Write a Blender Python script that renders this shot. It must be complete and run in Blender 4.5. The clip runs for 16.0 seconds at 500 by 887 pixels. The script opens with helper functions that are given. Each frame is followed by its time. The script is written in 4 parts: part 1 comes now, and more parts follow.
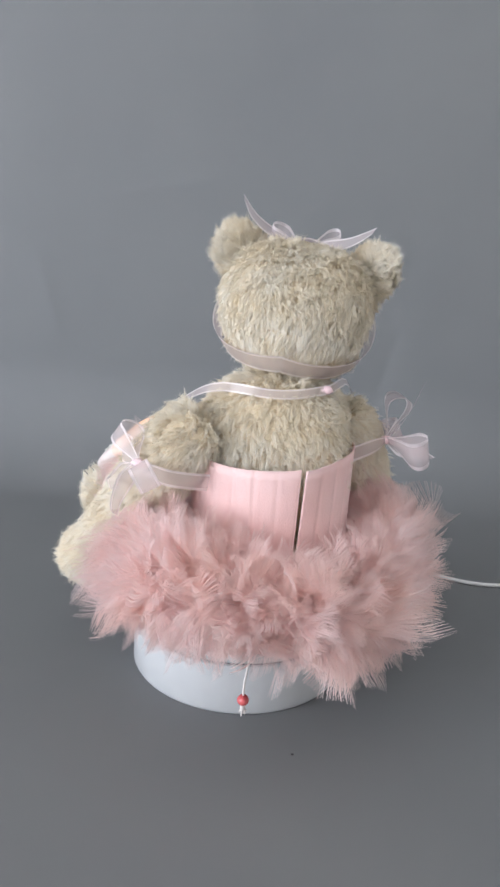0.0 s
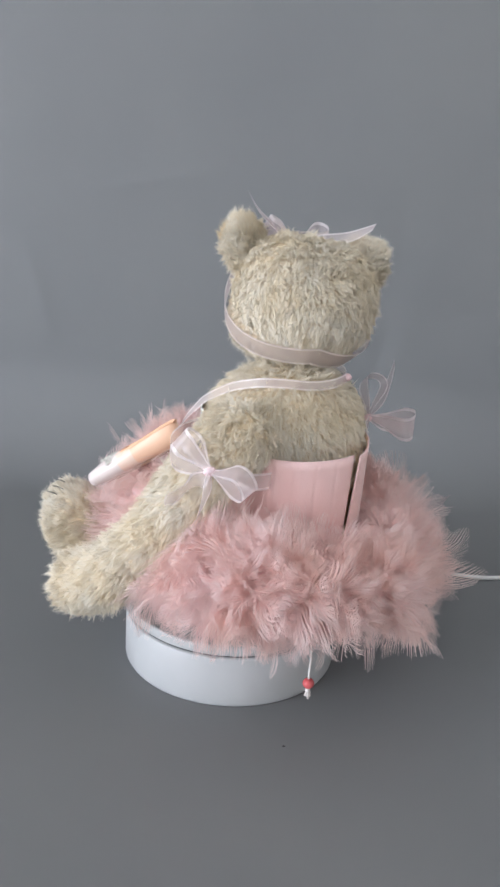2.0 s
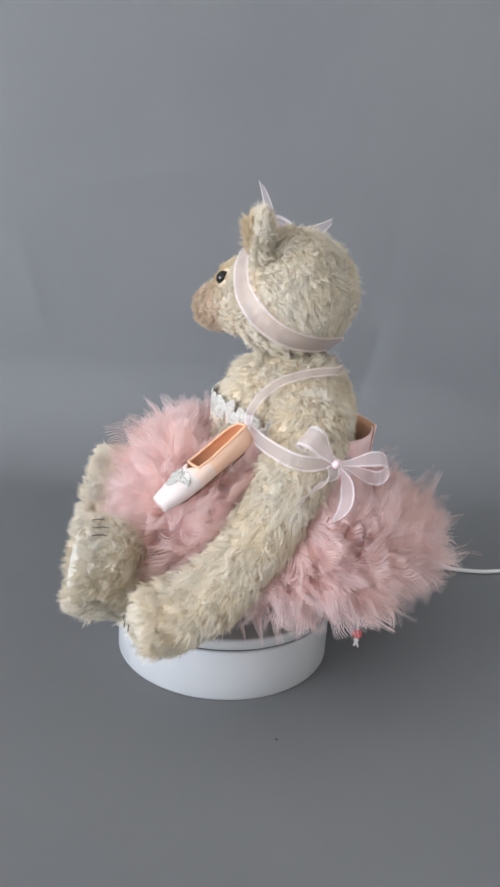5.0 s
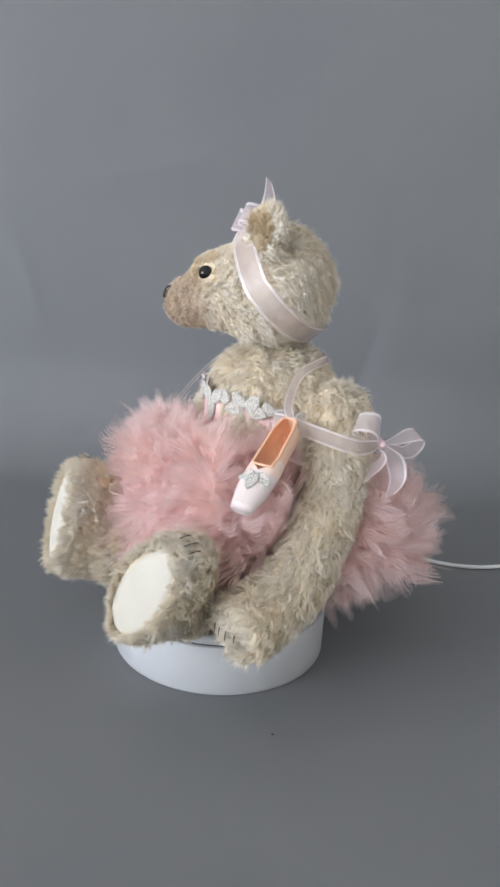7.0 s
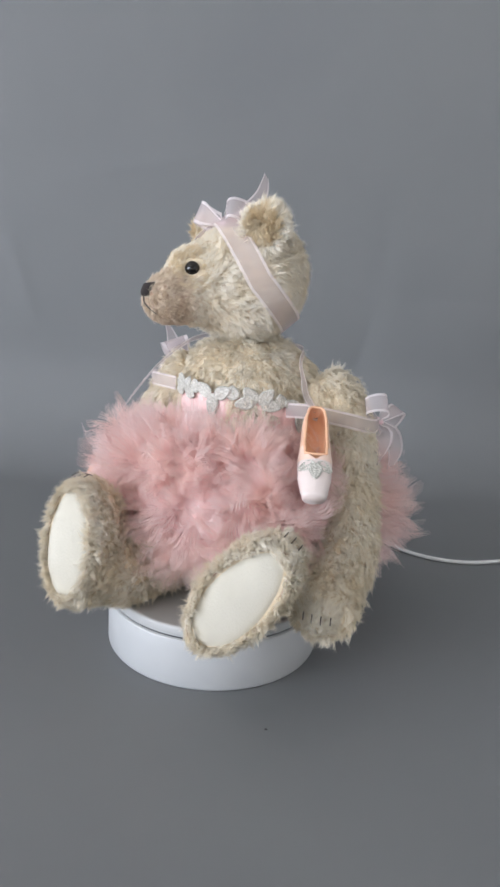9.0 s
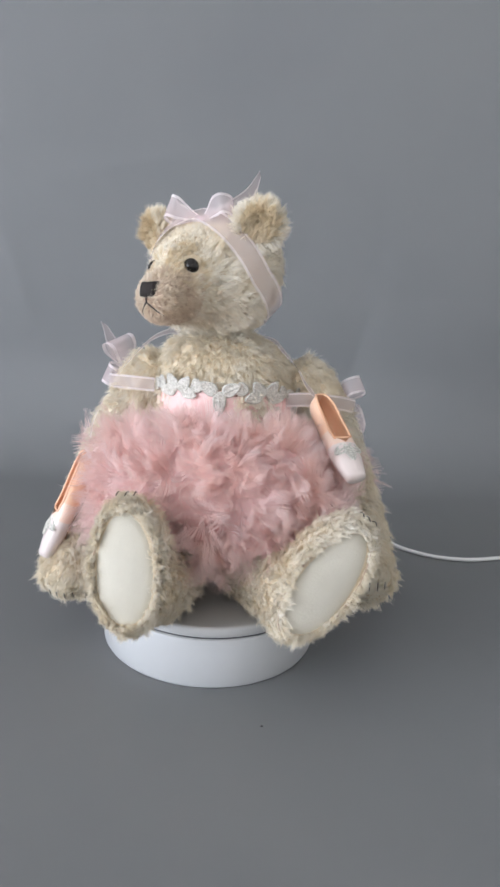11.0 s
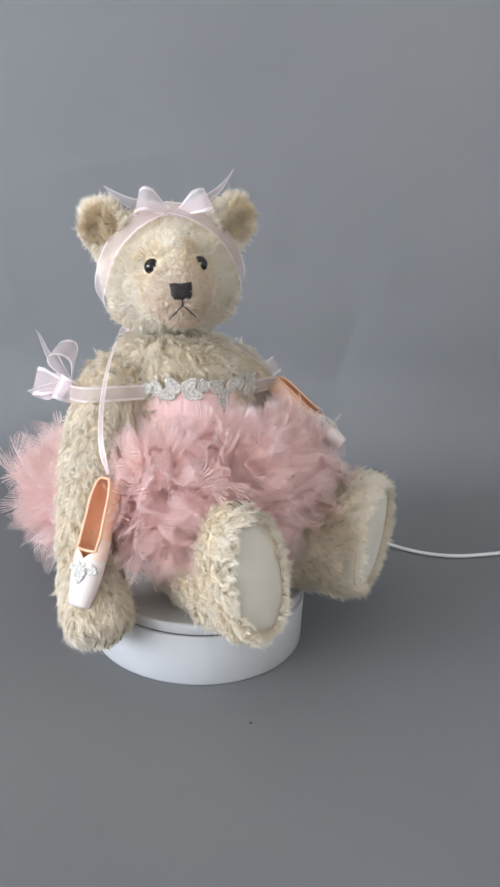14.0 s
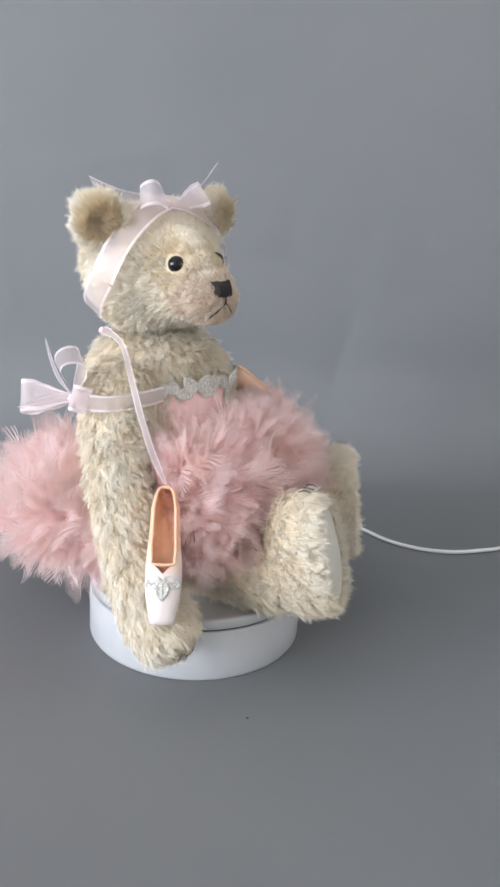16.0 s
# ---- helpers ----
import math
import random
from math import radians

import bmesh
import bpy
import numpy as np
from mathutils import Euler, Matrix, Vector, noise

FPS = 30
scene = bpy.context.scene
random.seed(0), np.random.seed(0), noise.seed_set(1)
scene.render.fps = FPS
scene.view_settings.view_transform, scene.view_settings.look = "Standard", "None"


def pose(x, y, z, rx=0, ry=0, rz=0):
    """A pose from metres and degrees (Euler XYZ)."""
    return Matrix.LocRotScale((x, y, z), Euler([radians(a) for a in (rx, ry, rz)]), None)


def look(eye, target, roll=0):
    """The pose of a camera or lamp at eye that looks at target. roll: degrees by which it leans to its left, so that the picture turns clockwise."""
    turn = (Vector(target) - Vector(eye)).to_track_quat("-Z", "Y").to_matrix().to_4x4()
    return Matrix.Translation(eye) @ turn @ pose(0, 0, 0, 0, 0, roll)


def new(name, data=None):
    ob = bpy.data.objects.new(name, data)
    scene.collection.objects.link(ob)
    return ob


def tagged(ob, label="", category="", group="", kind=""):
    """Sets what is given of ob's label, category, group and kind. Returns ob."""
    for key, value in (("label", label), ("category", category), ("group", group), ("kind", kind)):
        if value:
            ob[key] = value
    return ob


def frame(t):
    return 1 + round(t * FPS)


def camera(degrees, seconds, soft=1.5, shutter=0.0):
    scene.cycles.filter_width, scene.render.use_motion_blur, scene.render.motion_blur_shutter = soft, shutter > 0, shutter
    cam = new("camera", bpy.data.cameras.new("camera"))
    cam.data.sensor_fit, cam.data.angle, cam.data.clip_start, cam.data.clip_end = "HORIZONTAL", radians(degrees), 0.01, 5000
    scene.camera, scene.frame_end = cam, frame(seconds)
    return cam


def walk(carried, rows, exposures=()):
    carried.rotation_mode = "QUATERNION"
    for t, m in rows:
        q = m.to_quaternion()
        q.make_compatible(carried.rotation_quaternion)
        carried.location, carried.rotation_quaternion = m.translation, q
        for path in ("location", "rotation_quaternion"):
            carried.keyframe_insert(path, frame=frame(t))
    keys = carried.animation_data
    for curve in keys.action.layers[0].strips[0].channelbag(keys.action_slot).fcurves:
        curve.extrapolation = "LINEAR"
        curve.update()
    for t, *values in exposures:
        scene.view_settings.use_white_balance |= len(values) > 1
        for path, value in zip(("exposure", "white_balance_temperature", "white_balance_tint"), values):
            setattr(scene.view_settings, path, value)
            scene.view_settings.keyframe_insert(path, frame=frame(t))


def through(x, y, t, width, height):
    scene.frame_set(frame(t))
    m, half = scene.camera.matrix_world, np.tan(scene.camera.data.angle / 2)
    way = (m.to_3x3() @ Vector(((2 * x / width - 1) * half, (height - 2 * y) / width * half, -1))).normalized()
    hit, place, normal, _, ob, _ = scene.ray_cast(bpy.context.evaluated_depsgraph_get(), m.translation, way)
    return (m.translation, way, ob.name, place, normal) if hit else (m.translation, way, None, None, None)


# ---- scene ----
# the camera, held by hand and drifting a little
cam = camera(38.6, 16.0, soft=2.7)
TURNS = [(0.0, 0.06, -14.55), (0.5, -0.15, -14.6), (1.0, -0.38, -14.49), (1.5, -0.5, -14.87), (2.0, -0.55, -14.93),
         (2.5, -0.88, -15.01), (3.0, -0.76, -14.74), (3.5, -0.76, -14.64), (4.0, -0.93, -14.8), (4.5, -0.91, -15.03),
         (7.0, -1.1, -15.42), (7.5, -1.13, -15.38), (8.0, -1.21, -15.7), (8.5, -1.42, -15.6), (11.0, -1.72, -15.71),
         (11.5, -2.17, -15.53), (12.0, -2.23, -15.4), (12.5, -2.38, -15.33), (13.0, -2.37, -15.37), (13.5, -2.28, -15.58),
         (14.0, -2.45, -15.72), (14.5, -2.37, -15.74), (15.0, -2.5, -15.54), (15.5, -2.58, -15.57), (16.0, -2.58, -15.94)]


def camera_pose(t, yaw, pitch):
    a, b, k = radians(yaw), radians(pitch), t / 16
    eye = Vector((0.0108 * k, -0.4564 + 0.0006 * k, 0.2722 - 0.0087 * k))
    ahead = Vector((-math.sin(a) * math.cos(b), math.cos(a) * math.cos(b), math.sin(b)))
    return look(eye, eye + ahead, 3.66)


walk(cam, [(t, camera_pose(t, yaw, pitch)) for t, yaw, pitch in TURNS],
     exposures=[(0, -0.03), (2.5, -0.05), (4.5, 0.05), (7.5, -0.14), (11, 0.0), (13.5, 0.13), (16, 0.22)])
SPIN = 14.125  # degrees a second of the platter

# ---- light ----
world = bpy.data.worlds.new("sky")
scene.world = world
world.use_nodes = True
wn = world.node_tree
sky = wn.nodes.new("ShaderNodeTexSky")
sky.sky_type, sky.sun_disc = "NISHITA", False
sky.sun_elevation, sky.sun_rotation = radians(35), radians(60)
wn.nodes["Background"].inputs[1].default_value = 0.12
wn.links.new(sky.outputs[0], wn.nodes["Background"].inputs[0])

WINDOW = (-3.1, -1.9, 0.75)
lamp = bpy.data.lights.new("window_light", "AREA")
lamp.shape, lamp.size, lamp.size_y = "RECTANGLE", 2.6, 1.5
lamp.energy, lamp.color = 150.0, (0.835, 0.895, 1.01)
lamp_ob = new("window_light", lamp)
lamp_ob.matrix_world = look(WINDOW, (0.2, -0.3, 0.5))


# ---- materials ----
def material(name, rough=0.6, metal=0.0):
    m = bpy.data.materials.new(name)
    m.use_nodes = True
    b = m.node_tree.nodes["Principled BSDF"]
    b.inputs["Roughness"].default_value, b.inputs["Metallic"].default_value = rough, metal
    return m, m.node_tree, b


def ramp(t, fac, stops):
    r = t.nodes.new("ShaderNodeValToRGB")
    while len(r.color_ramp.elements) < len(stops):
        r.color_ramp.elements.new(0.5)
    for e, (at, c) in zip(r.color_ramp.elements, stops):
        e.position, e.color = at, (*c, 1)
    t.links.new(fac, r.inputs[0])
    return r.outputs[0]


def noise_of(t, scale, detail=4.0, stretch=None):
    n = t.nodes.new("ShaderNodeTexNoise")
    n.inputs["Scale"].default_value, n.inputs["Detail"].default_value = scale, detail
    c = t.nodes.new("ShaderNodeTexCoord")
    if stretch:
        k = t.nodes.new("ShaderNodeMapping")
        k.inputs["Scale"].default_value = stretch
        t.links.new(c.outputs["Object"], k.inputs[0])
        t.links.new(k.outputs[0], n.inputs["Vector"])
    else:
        t.links.new(c.outputs["Object"], n.inputs["Vector"])
    return n.outputs["Fac"]


def mixed(t, a, b, fac, how="MIX"):
    m = t.nodes.new("ShaderNodeMix")
    m.data_type, m.blend_type = "RGBA", how
    if isinstance(fac, float):
        m.inputs[0].default_value = fac
    else:
        t.links.new(fac, m.inputs[0])
    for s, v in ((m.inputs[6], a), (m.inputs[7], b)):
        if isinstance(v, tuple):
            s.default_value = (*v, 1)
        else:
            t.links.new(v, s)
    return m.outputs[2]


def bump(t, b, height, strength, distance):
    k = t.nodes.new("ShaderNodeBump")
    k.inputs["Strength"].default_value, k.inputs["Distance"].default_value = strength, distance
    t.links.new(height, k.inputs["Height"])
    t.links.new(k.outputs[0], b.inputs["Normal"])


def cloth(name, stops, rough, scale=60.0, fine=900.0, relief=0.25, sheen=0.0, stretch=None):
    m, t, b = material(name, rough)
    t.links.new(ramp(t, noise_of(t, scale, 5.0, stretch), stops), b.inputs["Base Color"])
    bump(t, b, noise_of(t, fine, 3.0, stretch), relief, 0.0006)
    if sheen:
        b.inputs["Sheen Weight"].default_value, b.inputs["Sheen Roughness"].default_value = sheen, 0.4
    return m


def fur_material(name, dark, mid, light, through=0.36):
    """Fine strands that scatter light and let some of it through."""
    m, t, b = material(name, 0.5)
    island = t.nodes.new("ShaderNodeNewGeometry").outputs["Random Per Island"]
    strand = ramp(t, island, [(0.0, dark), (0.3, mid), (1.0, light)])
    patch = ramp(t, noise_of(t, 34.0, 4.0), [(0.3, tuple(v * k for v, k in zip(mid, (0.985, 0.93, 0.82)))), (0.7, light)])
    tone = mixed(t, strand, patch, 0.5)
    d, l, g = (t.nodes.new("ShaderNodeBsdf" + k) for k in ("Diffuse", "Translucent", "Anisotropic"))
    t.links.new(tone, d.inputs[0])
    t.links.new(tone, l.inputs[0])
    g.inputs["Roughness"].default_value = 0.45
    a, c = t.nodes.new("ShaderNodeMixShader"), t.nodes.new("ShaderNodeMixShader")
    a.inputs[0].default_value, c.inputs[0].default_value = through, 0.06
    t.links.new(d.outputs[0], a.inputs[1])
    t.links.new(l.outputs[0], a.inputs[2])
    t.links.new(a.outputs[0], c.inputs[1])
    t.links.new(g.outputs[0], c.inputs[2])
    t.links.new(c.outputs[0], t.nodes["Material Output"].inputs["Surface"])
    return m


def sheer(name, colour, pale, veil, shine=0.0, scale=40.0):
    """A thin see-through weave: part open, part cloth that lets light on."""
    m, t, b = material(name, 0.5)
    out = t.nodes["Material Output"]
    tone = ramp(t, noise_of(t, scale, 3.0), [(0.3, colour), (0.75, pale)])
    d, l = t.nodes.new("ShaderNodeBsdfDiffuse"), t.nodes.new("ShaderNodeBsdfTranslucent")
    t.links.new(tone, d.inputs[0])
    t.links.new(tone, l.inputs[0])
    body = t.nodes.new("ShaderNodeMixShader")
    body.inputs[0].default_value = 0.4
    t.links.new(d.outputs[0], body.inputs[1])
    t.links.new(l.outputs[0], body.inputs[2])
    last = body
    if shine:
        g = t.nodes.new("ShaderNodeBsdfAnisotropic")
        g.inputs["Roughness"].default_value = 0.35
        last = t.nodes.new("ShaderNodeMixShader")
        last.inputs[0].default_value = shine
        t.links.new(body.outputs[0], last.inputs[1])
        t.links.new(g.outputs[0], last.inputs[2])
    clear = t.nodes.new("ShaderNodeBsdfTransparent")
    mix = t.nodes.new("ShaderNodeMixShader")
    mix.inputs[0].default_value = veil
    t.links.new(clear.outputs[0], mix.inputs[1])
    t.links.new(last.outputs[0], mix.inputs[2])
    t.links.new(mix.outputs[0], out.inputs["Surface"])
    return m


M = {}
M["paper"] = cloth("grey_backdrop", [(0.3, (0.172, 0.178, 0.186)), (0.7, (0.196, 0.201, 0.206))], 0.62, 3.0, 300.0, 0.08)
M["plaster"] = cloth("wall_paint", [(0.3, (0.89, 0.87, 0.83)), (0.7, (0.93, 0.91, 0.87))], 0.8, 4.0, 90.0, 0.2)
M["floorboards"] = cloth("floor_paint", [(0.3, (0.52, 0.47, 0.42)), (0.7, (0.60, 0.55, 0.50))], 0.6, 5.0, 60.0, 0.2)
M["ceiling"] = cloth("ceiling_paint", [(0.3, (0.82, 0.80, 0.77)), (0.7, (0.86, 0.84, 0.81))], 0.8, 4.0, 90.0, 0.2)
M["platter"] = cloth("white_platter", [(0.3, (0.53, 0.53, 0.525)), (0.7, (0.57, 0.57, 0.565))], 0.16, 20.0, 600.0, 0.03)
M["white"] = cloth("white_plastic", [(0.3, (0.53, 0.535, 0.54)), (0.7, (0.57, 0.575, 0.58))], 0.32, 20.0, 600.0, 0.04)
M["gap"] = cloth("gap_shade", [(0.3, (0.02, 0.02, 0.022)), (0.7, (0.035, 0.035, 0.04))], 0.7)
M["cable"] = cloth("white_cable", [(0.3, (0.74, 0.74, 0.73)), (0.7, (0.80, 0.80, 0.79))], 0.4, 30.0, 400.0, 0.1)
M["fur"] = fur_material("mohair", (0.88, 0.73, 0.51), (0.96, 0.893, 0.76), (0.985, 0.955, 0.888))
M["pelt"] = cloth("mohair_backing", [(0.3, (0.68, 0.56, 0.40)), (0.7, (0.80, 0.69, 0.52))], 0.9, 90.0, 900.0, 0.4)
M["fur_ear"] = fur_material("mohair_inner_ear", (0.66, 0.51, 0.31), (0.82, 0.69, 0.48), (0.92, 0.83, 0.66))
M["fur_muzzle"] = fur_material("mohair_clipped", (0.44, 0.29, 0.19), (0.80, 0.67, 0.52), (0.91, 0.82, 0.71))
M["muzzle_skin"] = cloth("clipped_backing", [(0.3, (0.46, 0.31, 0.22)), (0.7, (0.62, 0.47, 0.36))], 0.9, 60.0, 900.0, 0.4)
M["pad"] = cloth("wool_felt", [(0.3, (0.59, 0.55, 0.46)), (0.7, (0.67, 0.63, 0.54))], 0.9, 25.0, 700.0, 0.35, 0.3)
M["thread"] = cloth("dark_thread", [(0.3, (0.018, 0.014, 0.012)), (0.7, (0.04, 0.03, 0.025))], 0.6, 200.0, 1500.0, 0.5)
M["nose"] = cloth("nose_stitching", [(0.3, (0.012, 0.008, 0.007)), (0.7, (0.028, 0.019, 0.016))], 0.8, 300.0, 900.0, 0.8, 0.0, (1, 0.15, 0.15))
M["eye"] = cloth("black_glass_eye", [(0.3, (0.006, 0.005, 0.004)), (0.7, (0.012, 0.009, 0.007))], 0.06, 30.0, 50.0, 0.0)
M["satin"] = cloth("pink_satin", [(0.25, (0.88, 0.56, 0.53)), (0.75, (0.93, 0.67, 0.65))], 0.62, 45.0, 1100.0, 0.35, 0.4, (1, 1, 0.6))
M["lining"] = cloth("peach_lining", [(0.3, (0.84, 0.47, 0.28)), (0.7, (0.90, 0.55, 0.36))], 0.5, 40.0, 500.0, 0.2)
M["shoe"] = cloth("pale_satin", [(0.3, (0.76, 0.64, 0.60)), (0.7, (0.82, 0.73, 0.70))], 0.34, 25.0, 300.0, 0.12, 0.3)
M["shoe_mid"] = cloth("blush_satin", [(0.3, (0.87, 0.62, 0.50)), (0.7, (0.90, 0.69, 0.58))], 0.36, 25.0, 300.0, 0.12, 0.3)
M["shoe_heel"] = cloth("peach_satin", [(0.3, (0.87, 0.52, 0.34)), (0.7, (0.91, 0.60, 0.43))], 0.38, 25.0, 300.0, 0.12, 0.3)
M["sole"] = cloth("shoe_sole", [(0.3, (0.28, 0.16, 0.11)), (0.7, (0.38, 0.24, 0.17))], 0.6)
M["glitter"] = cloth("silver_beading", [(0.40, (0.38, 0.36, 0.31)), (0.60, (0.78, 0.76, 0.70))], 0.3, 1400.0, 1200.0, 1.0)
M["tulle"] = fur_material("pink_tulle", (0.988, 0.725, 0.71), (0.988, 0.79, 0.775), (0.99, 0.87, 0.86), 0.58)
M["underskirt"] = sheer("pink_tulle_folds", (0.985, 0.70, 0.68), (0.985, 0.77, 0.755), 1.0, 0.0, 60.0)
M["fuzz"] = fur_material("pink_tulle_fuzz", (0.985, 0.71, 0.705), (0.985, 0.79, 0.785), (0.99, 0.88, 0.875), 0.5)
M["organza"] = sheer("pink_organza", (0.95, 0.79, 0.81), (0.97, 0.87, 0.88), 0.42, 0.10)
M["selvedge"] = sheer("ribbon_edge", (0.96, 0.86, 0.88), (0.98, 0.92, 0.93), 0.8, 0.12)
M["knot"] = cloth("ribbon_knot", [(0.3, (0.90, 0.64, 0.67)), (0.7, (0.94, 0.74, 0.77))], 0.6, 90.0, 500.0, 0.5)
M["bead"] = cloth("coral_bead", [(0.3, (0.62, 0.10, 0.11)), (0.7, (0.72, 0.15, 0.15))], 0.2, 200.0, 400.0, 0.05)
M["cord"] = cloth("white_cord", [(0.3, (0.72, 0.66, 0.63)), (0.7, (0.84, 0.79, 0.76))], 0.7, 200.0, 1500.0, 0.5)
M["speck"] = cloth("dark_speck", [(0.3, (0.05, 0.05, 0.05)), (0.7, (0.08, 0.08, 0.08))], 0.8)

# ---- mesh helpers ----
rng = np.random.default_rng(7)
MM = 0.001


def mesh_of(name, verts, faces, mats, which=None, smooth=True):
    """A mesh from points in metres and faces; which gives each face's material slot."""
    me = bpy.data.meshes.new(name)
    verts = np.asarray(verts, float)
    if isinstance(faces, np.ndarray):
        n, k = faces.shape
        me.vertices.add(len(verts))
        me.vertices.foreach_set("co", verts.ravel())
        me.loops.add(n * k)
        me.loops.foreach_set("vertex_index", faces.ravel().astype(np.int32))
        me.polygons.add(n)
        me.polygons.foreach_set("loop_start", np.arange(0, n * k, k, dtype=np.int32))
        me.update(calc_edges=True)
    else:
        me.from_pydata([tuple(v) for v in verts], [], faces)
    for m in mats:
        me.materials.append(M[m])
    if which is not None:
        me.polygons.foreach_set("material_index", np.asarray(which, np.int32))
    if smooth:
        me.polygons.foreach_set("use_smooth", np.ones(len(me.polygons), bool))
    me.update()
    return me


def part(name, me, parent, label=""):
    ob = new(name, me)
    ob.parent = parent
    return tagged(ob, label)


def thing(name, label, category, z=0.0, group="", kind=""):
    ob = new(name)
    ob.empty_display_size = 0.02
    ob.location = (0, 0, z)
    return tagged(ob, label, category, group, kind)


def unit(v):
    v = np.asarray(v, float)
    return v / (np.linalg.norm(v, axis=-1, keepdims=True) + 1e-12)


WAVES = [(rng.normal(size=3), rng.uniform(0, 6.28), rng.normal(size=3)) for _ in range(24)]


def wobble(p, size):
    """Smooth random vectors that change over about size metres."""
    out = np.zeros((len(p), 3))
    for k, phase, v in WAVES:
        out += np.sin(p @ k * (2.2 / size) + phase)[:, None] * v
    return out / 5.0


def ball(level):
    bm = bmesh.new()
    bmesh.ops.create_icosphere(bm, subdivisions=level, radius=1.0)
    v = np.array([x.co[:] for x in bm.verts])
    f = np.array([[x.index for x in q.verts] for q in bm.faces])
    bm.free()
    return v, f


def ellipsoid(p, c, r):
    q = (p - np.array(c)) / np.array(r)
    k0 = np.linalg.norm(q, axis=1)
    k1 = np.linalg.norm(q / np.array(r), axis=1) + 1e-9
    return k0 * (k0 - 1) / k1


def cone(p, a, b, ra, rb):
    a, b = np.array(a, float), np.array(b, float)
    h = np.clip((p - a) @ (b - a) / ((b - a) @ (b - a)), 0, 1)
    return np.linalg.norm(p - a - h[:, None] * (b - a), axis=1) - (ra + (rb - ra) * h)


def blend(a, b, k):
    h = np.clip(0.5 + 0.5 * (b - a) / k, 0, 1)
    return b + (a - b) * h - k * h * (1 - h)


def star(shape, centre, far, level=5):
    """The surface of a rounded form round its centre (millimetres)."""
    d, f = ball(level)
    lo, hi = np.zeros(len(d)), np.full(len(d), far)
    for _ in range(28):
        mid = (lo + hi) / 2
        out = shape(np.array(centre) + d * mid[:, None]) > 0
        hi, lo = np.where(out, mid, hi), np.where(out, lo, mid)
    return np.array(centre) + d * lo[:, None], f


def spline(points, n):
    """Points on a smooth curve through the given rows."""
    p = np.asarray(points, float)
    p = np.vstack([2 * p[0] - p[1], p, 2 * p[-1] - p[-2]])
    out = []
    for u in np.linspace(0, len(points) - 1.0001, n):
        i, s = int(u), u - int(u)
        a, b, c, d = p[i:i + 4]
        out.append(0.5 * (2 * b + (c - a) * s + (2 * a - 5 * b + 4 * c - d) * s * s + (3 * b - a - 3 * c + d) * s ** 3))
    return np.array(out)


def tube(path, radii, sides=10, cap=True, side=None):
    """A round limb or cord along a path; radii one number, a list, or rows of two (across, along side)."""
    path = np.asarray(path, float)
    n = len(path)
    t = unit(np.gradient(path, axis=0))
    r = np.broadcast_to(np.asarray(radii, float).reshape(n if np.ndim(radii) else 1, -1), (n, 2 if np.ndim(radii) == 2 else 1))
    ref = np.array(side if side is not None else (0.31, 0.22, 0.92), float)
    verts = []
    for i in range(n):
        x = unit(np.cross(t[i], ref))
        y = np.cross(x, t[i])
        a = np.linspace(0, 2 * np.pi, sides, endpoint=False)
        verts.append(path[i] + np.cos(a)[:, None] * x * r[i, 0] + np.sin(a)[:, None] * y * r[i, -1])
    verts = np.concatenate(verts)
    faces = [[i * sides + j, i * sides + (j + 1) % sides, (i + 1) * sides + (j + 1) % sides, (i + 1) * sides + j]
             for i in range(n - 1) for j in range(sides)]
    if cap:
        faces += [list(range(sides))[::-1], [(n - 1) * sides + j for j in range(sides)]]
    return verts, faces


def triangles(faces):
    return np.array([(f[0], f[i], f[i + 1]) for f in faces for i in range(1, len(f) - 1)])


